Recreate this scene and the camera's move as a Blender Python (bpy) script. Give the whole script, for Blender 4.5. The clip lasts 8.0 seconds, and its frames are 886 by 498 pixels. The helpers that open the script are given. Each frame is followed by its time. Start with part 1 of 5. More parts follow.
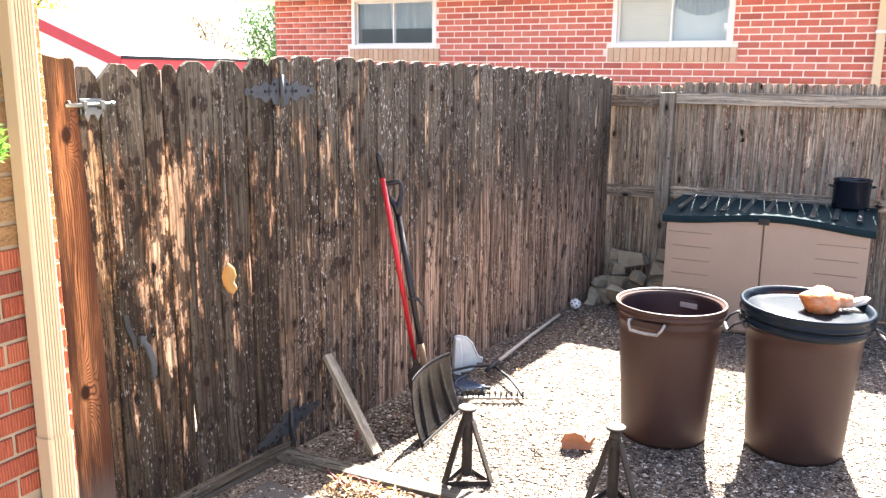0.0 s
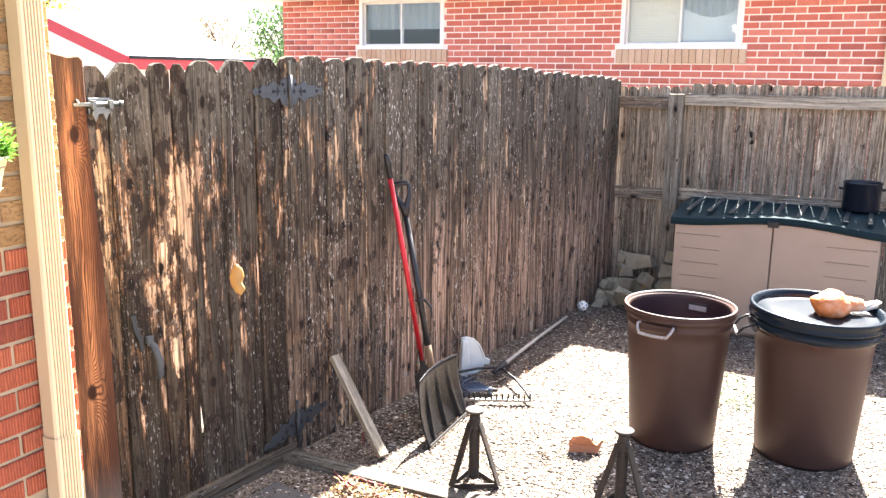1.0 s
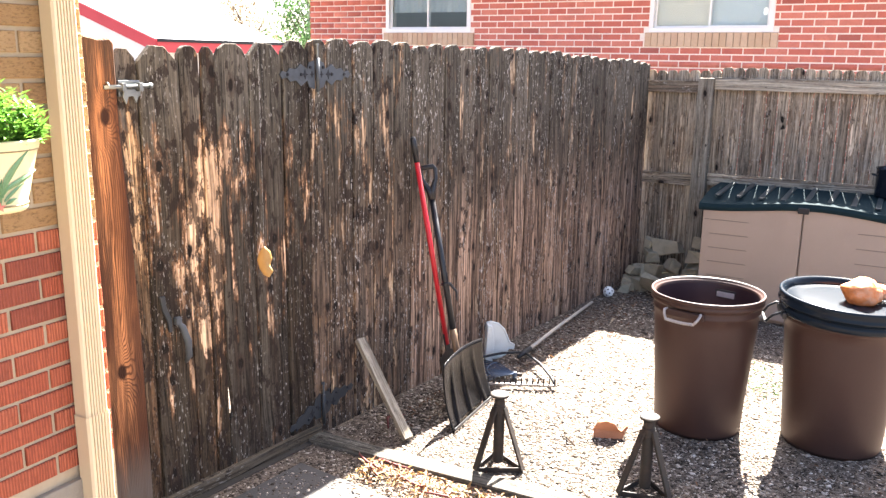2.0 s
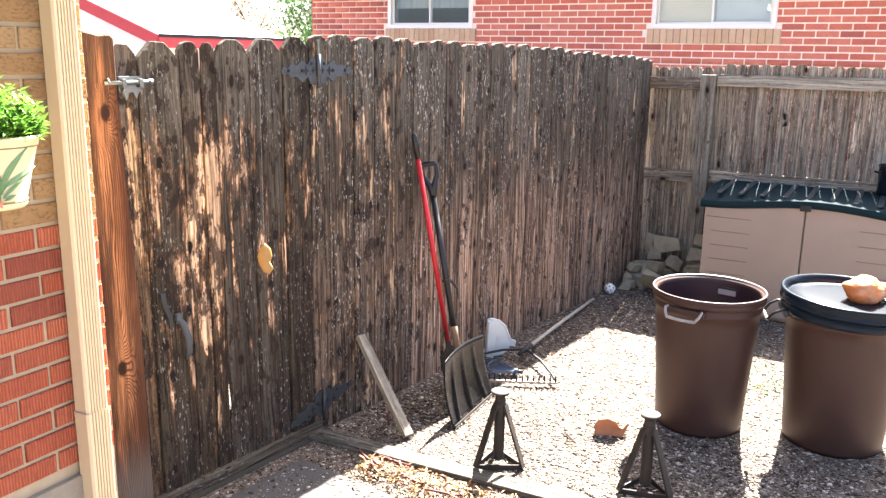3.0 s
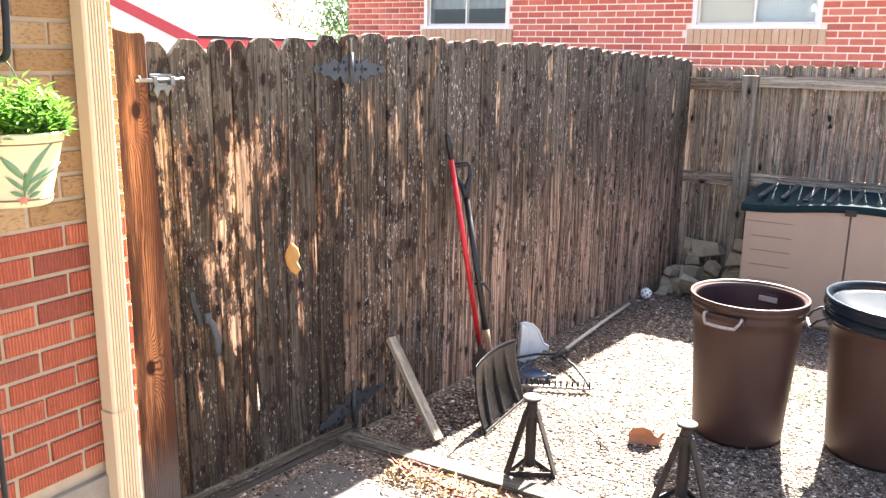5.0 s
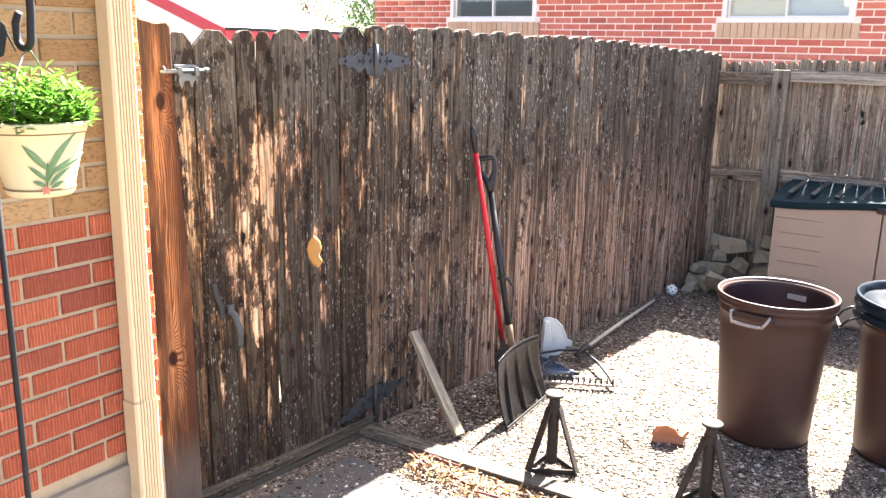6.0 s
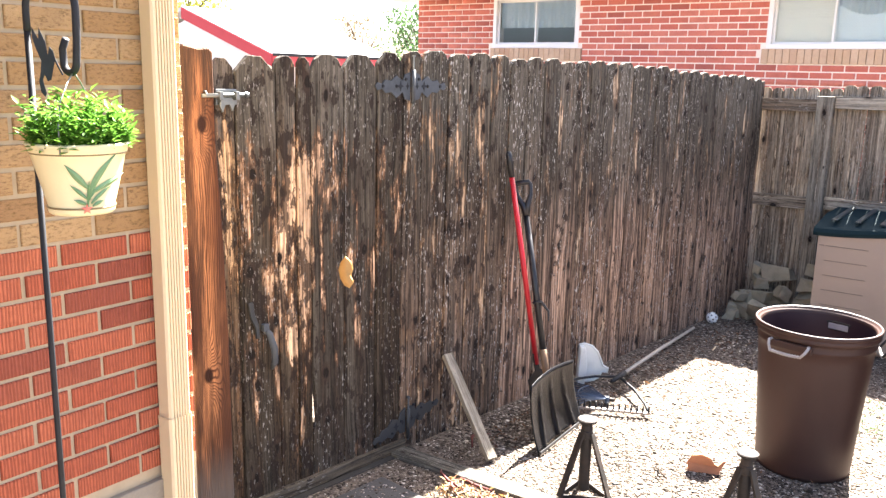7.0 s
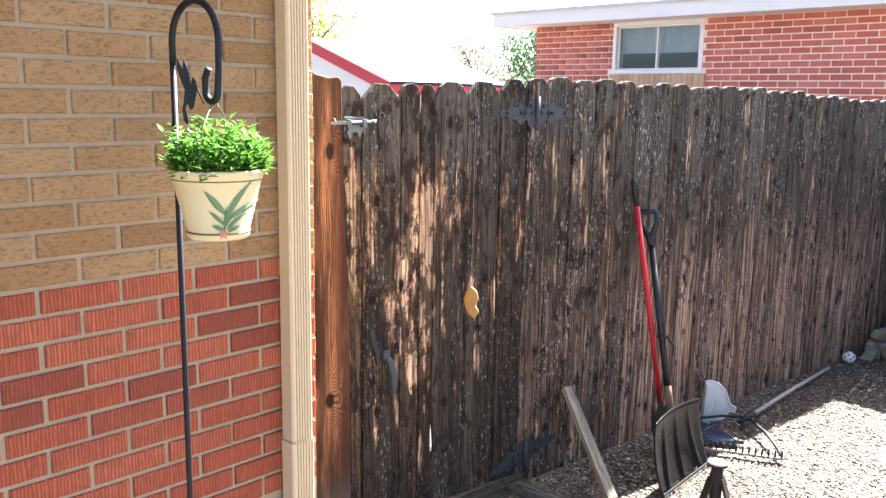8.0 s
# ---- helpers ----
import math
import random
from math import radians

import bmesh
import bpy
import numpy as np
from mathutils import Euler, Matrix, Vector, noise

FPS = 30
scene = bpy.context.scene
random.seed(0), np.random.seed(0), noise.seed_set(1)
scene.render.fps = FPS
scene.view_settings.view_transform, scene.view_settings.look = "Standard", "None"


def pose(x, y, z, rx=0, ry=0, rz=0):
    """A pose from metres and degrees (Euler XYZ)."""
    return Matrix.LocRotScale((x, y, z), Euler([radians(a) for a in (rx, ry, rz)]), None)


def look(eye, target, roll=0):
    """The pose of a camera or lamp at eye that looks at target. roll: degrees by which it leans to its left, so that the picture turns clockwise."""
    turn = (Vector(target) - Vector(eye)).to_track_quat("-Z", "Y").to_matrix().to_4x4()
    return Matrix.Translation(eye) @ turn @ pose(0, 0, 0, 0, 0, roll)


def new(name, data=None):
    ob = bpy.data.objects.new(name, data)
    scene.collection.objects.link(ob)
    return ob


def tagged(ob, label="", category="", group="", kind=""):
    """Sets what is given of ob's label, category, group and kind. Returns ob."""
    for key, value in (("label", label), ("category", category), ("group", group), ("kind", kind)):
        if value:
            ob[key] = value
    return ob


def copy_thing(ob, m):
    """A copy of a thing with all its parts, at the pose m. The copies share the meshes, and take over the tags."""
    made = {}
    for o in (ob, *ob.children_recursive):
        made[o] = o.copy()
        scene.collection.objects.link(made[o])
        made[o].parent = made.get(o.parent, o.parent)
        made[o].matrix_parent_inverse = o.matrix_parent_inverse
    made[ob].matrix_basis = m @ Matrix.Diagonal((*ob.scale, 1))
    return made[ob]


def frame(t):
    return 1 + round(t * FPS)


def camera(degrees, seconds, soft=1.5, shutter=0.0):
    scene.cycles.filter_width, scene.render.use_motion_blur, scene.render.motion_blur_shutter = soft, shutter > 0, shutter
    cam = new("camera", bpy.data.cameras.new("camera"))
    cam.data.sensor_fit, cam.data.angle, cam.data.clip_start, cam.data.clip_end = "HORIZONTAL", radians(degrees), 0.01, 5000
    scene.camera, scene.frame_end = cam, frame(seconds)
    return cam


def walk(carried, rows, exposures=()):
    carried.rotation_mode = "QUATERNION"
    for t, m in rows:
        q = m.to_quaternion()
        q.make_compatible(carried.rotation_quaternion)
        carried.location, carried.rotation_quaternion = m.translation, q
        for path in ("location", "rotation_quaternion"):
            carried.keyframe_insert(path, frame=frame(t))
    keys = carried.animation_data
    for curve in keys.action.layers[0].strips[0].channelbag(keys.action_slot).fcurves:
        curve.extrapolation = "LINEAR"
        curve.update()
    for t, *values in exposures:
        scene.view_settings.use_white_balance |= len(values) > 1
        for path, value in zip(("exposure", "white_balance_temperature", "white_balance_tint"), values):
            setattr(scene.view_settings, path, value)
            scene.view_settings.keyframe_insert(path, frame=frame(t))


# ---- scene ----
cam = camera(56.0, 8.0, soft=1.4)

PATH = [
    (0, (-0.038, 0.26, 1.788), (1.704, 1.152, 1.376), 0.6),
    (0.5, (-0.035, 0.272, 1.787), (1.713, 1.157, 1.385), 0.9),
    (1, (-0.027, 0.276, 1.786), (1.709, 1.181, 1.376), 0.8),
    (1.5, (-0.028, 0.282, 1.783), (1.682, 1.225, 1.347), 0.7),
    (3, (-0.02, 0.285, 1.787), (1.677, 1.239, 1.33), 1.0),
    (3.5, (0.0, 0.285, 1.787), (1.691, 1.249, 1.329), 0.9),
    (4, (0.017, 0.306, 1.777), (1.69, 1.299, 1.313), 1.2),
    (4.5, (0.034, 0.316, 1.774), (1.692, 1.333, 1.309), 1.3),
    (4.7, (0.037, 0.304, 1.771), (1.694, 1.327, 1.315), 1.1),
    (5.8, (0.055, 0.307, 1.776), (1.691, 1.361, 1.316), 1.3),
    (6, (0.063, 0.316, 1.768), (1.684, 1.389, 1.298), 1.3),
    (6.5, (0.064, 0.315, 1.768), (1.666, 1.419, 1.303), 1.2),
    (7, (0.065, 0.271, 1.768), (1.636, 1.436, 1.353), 1.4),
    (7.5, (0.069, 0.304, 1.772), (1.561, 1.581, 1.393), 0.8),
    (8, (0.076, 0.345, 1.766), (1.485, 1.719, 1.407), 1.0),
]
walk(cam, [(t, look(eye, target, roll)) for t, eye, target, roll in PATH], [(0, 4.10, 6500, 10), (0.5, 4.20, 6500, 10), (1.0, 4.14, 6500, 10), (3.0, 3.98, 6500, 10), (6.5, 4.04, 6500, 10), (7.1, 4.04, 6500, 10), (7.5, 3.63, 6500, 10), (8, 3.53, 5900, 8)])

# ---- light ----
world = bpy.data.worlds.new("sky")
scene.world = world
world.use_nodes = True
wnt = world.node_tree
sky = wnt.nodes.new("ShaderNodeTexSky")
sky.sky_type = "NISHITA"
sky.sun_disc = False
sky.sun_elevation = radians(47.5)
sky.sun_rotation = radians(84)
sky.dust_density = 3.0
sky.air_density = 0.6
sky.ozone_density = 0.2
wnt.links.new(sky.outputs["Color"], wnt.nodes["Background"].inputs["Color"])
wnt.nodes["Background"].inputs["Strength"].default_value = 0.05

sun_data = bpy.data.lights.new("sun", "SUN")
sun_data.energy = 5.0
sun_data.angle = radians(0.55)
sun_data.color = (1.0, 0.95, 0.88)
sun = new("sun", sun_data)
sun.matrix_world = look((10, 1.22, 10.9), (0, 0, 0))

# ---- materials ----


class Mat:
    """A node material with a short way to add nodes."""

    def __init__(self, name, rough=0.7, metal=0.0, spec=0.35):
        self.m = bpy.data.materials.new(name)
        self.m.use_nodes = True
        self.nt = self.m.node_tree
        self.bsdf = self.nt.nodes["Principled BSDF"]
        self.bsdf.inputs["Roughness"].default_value = rough
        self.bsdf.inputs["Metallic"].default_value = metal
        self.bsdf.inputs["Specular IOR Level"].default_value = spec if rough < 0.8 else 0.15

    def node(self, kind, props=None, **inputs):
        n = self.nt.nodes.new(kind)
        props = props or {}
        if "operation" in props:
            n.operation = props["operation"]
        if "interpolation_type" in props:
            n.interpolation_type = props["interpolation_type"]
        if "data_type" in props:
            n.data_type, n.blend_type = props["data_type"], props["blend_type"]
        if "feature" in props:
            n.feature = props["feature"]
        if "voronoi_dimensions" in props:
            n.voronoi_dimensions = props["voronoi_dimensions"]
        for k, v in inputs.items():
            key = int(k[1:]) if k[0] == "i" and k[1:].isdigit() else k.replace("_", " ")
            self.set(n.inputs[key], v)
        return n

    def set(self, sock, v):
        if isinstance(v, bpy.types.NodeSocket):
            self.nt.links.new(v, sock)
        else:
            sock.default_value = v

    def coords(self, scale, kind="Object", shift=True):
        tc = self.node("ShaderNodeTexCoord").outputs[kind]
        if shift:
            r = self.node("ShaderNodeObjectInfo").outputs["Random"]
            off = self.node("ShaderNodeMath", {"operation": "MULTIPLY"}, i0=r, i1=37.0).outputs[0]
            tc = self.node("ShaderNodeVectorMath", {"operation": "ADD"}, i0=tc, i1=off).outputs[0]
        return self.node("ShaderNodeVectorMath", {"operation": "MULTIPLY"}, i0=tc, i1=scale).outputs[0]

    def noise(self, vec, scale=1.0, detail=4.0, rough=0.55, distort=0.0):
        return self.node("ShaderNodeTexNoise", Vector=vec, Scale=scale, Detail=detail, Roughness=rough, Distortion=distort).outputs["Fac"]

    def step(self, fac, lo, hi):
        return self.node("ShaderNodeMapRange", {"interpolation_type": "SMOOTHSTEP"}, Value=fac, From_Min=lo, From_Max=hi).outputs["Result"]

    def mix(self, fac, a, b, blend="MIX"):
        n = self.node("ShaderNodeMix", {"data_type": "RGBA", "blend_type": blend})
        self.set(n.inputs[0], fac)
        self.set(n.inputs[6], a if isinstance(a, bpy.types.NodeSocket) else (*a, 1.0))
        self.set(n.inputs[7], b if isinstance(b, bpy.types.NodeSocket) else (*b, 1.0))
        return n.outputs[2]

    def math(self, op, a, b):
        return self.node("ShaderNodeMath", {"operation": op}, i0=a, i1=b).outputs[0]

    def color(self, c):
        self.set(self.bsdf.inputs["Base Color"], c if isinstance(c, bpy.types.NodeSocket) else (*c, 1.0))
        return self

    def bump(self, height, strength=0.4, distance=0.004):
        b = self.node("ShaderNodeBump", Strength=strength, Distance=distance, Height=height)
        self.set(self.bsdf.inputs["Normal"], b.outputs[0])
        return self

    def rough(self, r):
        self.set(self.bsdf.inputs["Roughness"], r)
        return self


def weathered(name, grey, brown, bare, bare_at=0.62, blotch=0.62, fleck=0.5, low=0.0, knots=0.3, contrast=1.0, tip=0.0, band=0.0, seams=0.7):
    """Old stained boards: bent grain, ragged bare patches with rusty fringes, dark blotches, knots, pale flecks."""
    k = Mat(name, 0.85)
    obj = k.node("ShaderNodeTexCoord").outputs["Object"]
    height = k.node("ShaderNodeSeparateXYZ", Vector=obj).outputs["Z"]
    p = k.coords((1, 1, 1))

    def stretched(x, z):
        return k.node("ShaderNodeVectorMath", {"operation": "MULTIPLY"}, i0=bent, i1=(x, x, z)).outputs[0]

    bend = k.math("MULTIPLY", k.math("SUBTRACT", k.noise(k.coords((5, 5, 1.7)), 1, 2, 0.5), 0.5), 0.055)
    bent = k.node("ShaderNodeVectorMath", {"operation": "ADD"}, i0=p, i1=k.node("ShaderNodeCombineXYZ", X=bend).outputs[0]).outputs[0]
    fine = k.noise(stretched(230, 5.0), 1, 4, 0.6)
    grain = k.noise(stretched(78, 1.7), 1, 5, 0.62)
    streak = k.noise(stretched(22, 0.9), 1, 4, 0.6)
    mottle = k.noise(stretched(60, 24), 1, 5, 0.7)
    patch = k.noise(stretched(13, 2.5), 1, 7, 0.62)
    blot = k.noise(stretched(10, 4.2), 2.3, 6, 0.62)

    def dev(n, a):
        return k.math("MULTIPLY", k.math("SUBTRACT", n, 0.5), a)

    def total(*terms):
        acc = terms[0]
        for t in terms[1:]:
            acc = k.math("ADD", acc, t)
        return acc

    c = k.mix(k.step(streak, 0.36, 0.64), grey, brown)
    if low > 0:
        rise = total(height, dev(streak, 1.7), dev(patch, 0.9))
        warm = k.mix(k.step(total(grain, dev(streak, 0.7)), 0.40, 0.62), (0.105, 0.066, 0.047), (0.33, 0.215, 0.145))
        c = k.mix(k.math("MULTIPLY", k.step(rise, 1.30, 0.55), low), c, warm)
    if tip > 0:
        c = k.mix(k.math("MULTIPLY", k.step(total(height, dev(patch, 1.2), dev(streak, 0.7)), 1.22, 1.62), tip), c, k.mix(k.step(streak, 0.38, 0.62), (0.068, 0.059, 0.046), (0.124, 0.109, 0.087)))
    # bare wood where the stain has peeled, with a rusty fringe
    ragged = total(patch, dev(streak, 0.42), dev(mottle, 0.16), dev(fine, 0.10))
    if band > 0:
        off = k.math("ABSOLUTE", k.math("SUBTRACT", total(height, dev(streak, 0.5)), 1.06), 0.0)
        ragged = k.math("SUBTRACT", ragged, k.math("MULTIPLY", k.step(off, 0.36, 0.62), band))
    raw = k.mix(k.step(grain, 0.36, 0.60), tuple(v * 0.55 for v in bare), bare)
    c = k.mix(k.math("MULTIPLY", k.step(ragged, bare_at - 0.07, bare_at), 0.7), c, tuple(v * w for v, w in zip(bare, (0.34, 0.27, 0.22))))
    c = k.mix(k.step(ragged, bare_at, bare_at + 0.016), c, raw)
    tone = k.math("ADD", k.math("MULTIPLY", k.node("ShaderNodeObjectInfo").outputs["Random"], 0.50), 0.72)
    vary = total(dev(grain, contrast * 3.6), dev(fine, contrast * 3.0), dev(mottle, contrast * 1.3))
    tone = k.math("MULTIPLY", tone, k.math("MAXIMUM", k.math("ADD", vary, 1.0), 0.18))
    c = k.node("ShaderNodeVectorMath", {"operation": "SCALE"}, i0=c, Scale=tone).outputs[0]
    # dark blotches of old stain
    dark = total(blot, dev(grain, 0.22), dev(mottle, 0.30))
    c = k.mix(k.math("MULTIPLY", k.step(dark, blotch, blotch + 0.035), 0.85), c, (0.020, 0.013, 0.010))
    # knots, each in an uneven dark ring
    sh = k.node("ShaderNodeSeparateXYZ", Vector=bent)
    flat = k.node("ShaderNodeCombineXYZ", X=k.math("MULTIPLY", k.math("ADD", sh.outputs["X"], sh.outputs["Y"]), 8.5), Y=k.math("MULTIPLY", sh.outputs["Z"], 4.6))
    vor = k.node("ShaderNodeTexVoronoi", {"feature": "F1", "voronoi_dimensions": "2D"}, Vector=flat.outputs[0], Scale=1.0)
    cell = k.node("ShaderNodeSeparateColor", Color=vor.outputs["Color"]).outputs[0]
    ring = total(vor.outputs["Distance"], dev(mottle, 0.20), k.step(cell, knots, knots + 0.05))
    c = k.mix(k.math("MULTIPLY", k.step(ring, 0.30, 0.12), 0.55), c, (0.045, 0.027, 0.019))
    c = k.mix(k.step(ring, 0.135, 0.085), c, (0.013, 0.009, 0.007))
    crack = k.noise(stretched(62, 0.8), 1, 3, 0.5)
    c = k.mix(k.math("MULTIPLY", k.step(crack, 0.66, 0.69), seams), c, (0.010, 0.008, 0.007))
    fl = k.noise(k.coords((125, 125, 34)), 1, 4, 0.6)
    fl2 = k.noise(k.coords((9, 9, 2.5)), 1, 3, 0.5)
    c = k.mix(k.math("MULTIPLY", k.math("MULTIPLY", k.step(fl, 0.60, 0.645), k.step(fl2, 0.40, 0.56)), fleck), c, (0.46, 0.43, 0.39))
    k.color(c).bump(total(k.math("MULTIPLY", fine, 0.7), k.math("MULTIPLY", ragged, -0.7), grain), 0.85, 0.005)
    return k.m


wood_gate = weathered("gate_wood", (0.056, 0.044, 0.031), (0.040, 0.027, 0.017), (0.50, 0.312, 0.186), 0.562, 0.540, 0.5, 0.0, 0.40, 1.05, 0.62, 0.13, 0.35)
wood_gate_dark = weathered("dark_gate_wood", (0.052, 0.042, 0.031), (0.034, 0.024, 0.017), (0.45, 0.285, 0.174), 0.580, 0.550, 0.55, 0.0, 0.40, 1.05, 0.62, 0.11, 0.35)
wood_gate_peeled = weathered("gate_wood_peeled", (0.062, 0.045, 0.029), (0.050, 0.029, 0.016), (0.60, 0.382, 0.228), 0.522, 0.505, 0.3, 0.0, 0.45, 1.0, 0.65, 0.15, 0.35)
wood_panel = weathered("panel_wood", (0.074, 0.059, 0.043), (0.050, 0.036, 0.025), (0.42, 0.285, 0.175), 0.60, 0.56, 0.85, 0.35, 0.36, 1.0, 0.8, 0.0, 0.35)
wood_fence = weathered("fence_wood", (0.090, 0.074, 0.056), (0.060, 0.045, 0.033), (0.41, 0.297, 0.198), 0.65, 0.59, 1.0, 1.0, 0.28, 0.95, 0.6, 0.0, 0.3)
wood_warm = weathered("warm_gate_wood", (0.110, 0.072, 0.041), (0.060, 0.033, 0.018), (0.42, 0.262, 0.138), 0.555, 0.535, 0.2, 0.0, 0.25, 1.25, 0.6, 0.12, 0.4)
wood_grey = weathered("grey_wood", (0.315, 0.258, 0.190), (0.190, 0.142, 0.100), (0.42, 0.330, 0.235), 0.61, 0.645, 0.5, 0.0, 0.12, 0.95, 0.0, 0.0, 0.5)
wood_rail = weathered("rail_wood", (0.310, 0.268, 0.206), (0.230, 0.192, 0.146), (0.43, 0.370, 0.280), 0.67, 0.66, 0.2, 0.0, 0.05, 0.75, 0.0, 0.0, 0.4)
wood_sill = weathered("sill_wood", (0.095, 0.077, 0.056), (0.074, 0.054, 0.036), (0.200, 0.150, 0.095), 0.64, 0.60, 0.3, 0.0, 0.1, 0.9)
wood_timber = weathered("timber_wood", (0.106, 0.098, 0.083), (0.070, 0.064, 0.053), (0.23, 0.205, 0.16), 0.66, 0.62, 0.3, 0.0, 0.05, 0.9)


def post_wood():
    """Reddish weathered fir with flame-shaped grain round its knots."""
    k = Mat("post_wood", 0.8)
    v = k.coords((1, 1, 1), shift=False)
    warp = k.noise(k.coords((7, 7, 1.6), shift=False), 1, 3, 0.5)
    sep = k.node("ShaderNodeSeparateXYZ", Vector=v)
    knot = None
    for kx, kz in ((-0.235, 1.571), (-0.242, 0.648)):
        dx = k.math("MULTIPLY", k.math("SUBTRACT", sep.outputs["X"], kx), 1.7)
        dz = k.math("SUBTRACT", sep.outputs["Z"], kz)
        d = k.math("SQRT", k.math("ADD", k.math("MULTIPLY", dx, dx), k.math("MULTIPLY", dz, dz)), 0.0)
        knot = d if knot is None else k.math("MINIMUM", knot, d)
    near = k.math("POWER", 2.718, k.math("MULTIPLY", k.math("MULTIPLY", knot, knot), -160.0))
    field = k.math("ADD", sep.outputs["X"], k.math("ADD", k.math("MULTIPLY", warp, 0.09), k.math("MULTIPLY", near, 0.07)))
    wander = k.noise(k.coords((30, 30, 3), shift=False), 1, 3, 0.5)
    rings = k.math("SINE", k.math("ADD", k.math("MULTIPLY", field, 900.0), k.math("MULTIPLY", wander, 11.0)), 0.0)
    fine = k.noise(k.coords((120, 120, 4), shift=False), 1, 5, 0.65)
    c = k.mix(k.step(warp, 0.38, 0.62), (0.120, 0.044, 0.019), (0.50, 0.210, 0.088))
    weight = k.noise(k.coords((14, 14, 2.2), shift=False), 1, 4, 0.6)
    c = k.mix(k.math("MULTIPLY", k.step(rings, 0.1, 0.95), k.math("MULTIPLY", k.step(weight, 0.28, 0.55), 0.85)), c, (0.050, 0.017, 0.009))
    c = k.mix(k.math("MULTIPLY", k.step(k.math("MULTIPLY", fine, -1.0), -0.52, -0.36), 0.75), c, (0.07, 0.028, 0.014))
    grey = k.noise(k.coords((20, 20, 1.1), shift=False), 1, 5, 0.62)
    c = k.mix(k.math("MULTIPLY", k.step(k.math("ADD", grey, k.math("MULTIPLY", k.math("SUBTRACT", fine, 0.5), 0.5)), 0.52, 0.60), 0.75), c, (0.036, 0.018, 0.012))
    edge = k.math("ABSOLUTE", k.math("SUBTRACT", k.math("ADD", sep.outputs["X"], k.math("MULTIPLY", k.math("SUBTRACT", warp, 0.5), 0.10)), -0.236), 0.0)
    c = k.mix(k.math("MULTIPLY", k.step(edge, 0.018, 0.058), k.math("MULTIPLY", k.step(weight, 0.30, 0.55), 0.85)), c, (0.060, 0.024, 0.014))
    c = k.mix(k.step(k.math("ADD", knot, k.math("MULTIPLY", k.math("SUBTRACT", fine, 0.5), 0.03)), 0.040, 0.022), c, (0.035, 0.014, 0.008))
    head = k.step(k.math("ADD", sep.outputs["Z"], k.math("MULTIPLY", k.math("SUBTRACT", weight, 0.5), 0.8)), 1.56, 1.76)
    c = k.mix(k.math("MULTIPLY", head, 0.75), c, (0.062, 0.034, 0.020))
    base = k.step(sep.outputs["Z"], 0.40, 0.12)
    c = k.mix(k.math("MULTIPLY", base, k.step(grey, 0.3, 0.5)), c, (0.13, 0.10, 0.08))
    k.color(c).bump(k.math("ADD", rings, fine), 0.35, 0.003)
    return k.m


wood_post = post_wood()


def brick_mat(name, a, b, c2, ribs=0.0, speck=0.3, rough_scale=40, relief=0.003, stretch=1.0):
    k = Mat(name, 0.9)
    r = k.node("ShaderNodeObjectInfo").outputs["Random"]
    isl = k.node("ShaderNodeNewGeometry").outputs["Random Per Island"]
    pick = k.math("FRACT", k.math("ADD", r, isl), 0.0)
    col = k.mix(k.step(pick, 0.1, 0.9), a, b)
    col = k.mix(k.math("MULTIPLY", k.step(pick, 0.86, 0.93), 0.8), col, c2)
    n1 = k.noise(k.coords((rough_scale, rough_scale, rough_scale * stretch), "Object"), 1, 6, 0.7)
    n2 = k.noise(k.coords((9, 9, 9), "Object"), 1, 3, 0.6)
    col = k.mix(k.math("MULTIPLY", k.step(n2, 0.4, 0.75), 0.35), col, c2)
    col = k.mix(k.math("MULTIPLY", k.step(n1, 0.46, 0.72), speck), col, tuple(v * 0.4 for v in a))
    h = n1
    if ribs:
        sx = k.node("ShaderNodeSeparateXYZ", Vector=k.coords((1, 1, 1))).outputs["X"]
        wob = k.math("ADD", k.math("MULTIPLY", sx, 640.0), k.math("MULTIPLY", k.noise(k.coords((60, 60, 8)), 1, 3), 9.0))
        rib = k.math("SINE", wob, 0.0)
        col = k.mix(k.math("MULTIPLY", k.step(rib, 0.2, -0.7), ribs), col, tuple(v * 0.5 for v in a))
        h = k.math("ADD", k.math("MULTIPLY", rib, 0.7), n1)
    k.color(col).bump(h, 0.7, relief)
    return k.m


brick_red = brick_mat("red_ribbed_brick", (0.375, 0.098, 0.053), (0.46, 0.140, 0.074), (0.22, 0.060, 0.042), 0.6, 0.35)
brick_tan = brick_mat("tan_rough_brick", (0.39, 0.235, 0.108), (0.47, 0.310, 0.158), (0.30, 0.172, 0.082), 0.0, 0.85, 62, -0.022, 2.2)
brick_house = brick_mat("house_brick", (0.52, 0.150, 0.110), (0.61, 0.218, 0.160), (0.34, 0.100, 0.080), 0.0, 0.2)
brick_sill = brick_mat("sill_brick", (0.50, 0.345, 0.23), (0.57, 0.41, 0.29), (0.44, 0.27, 0.18), 0.0, 0.2)


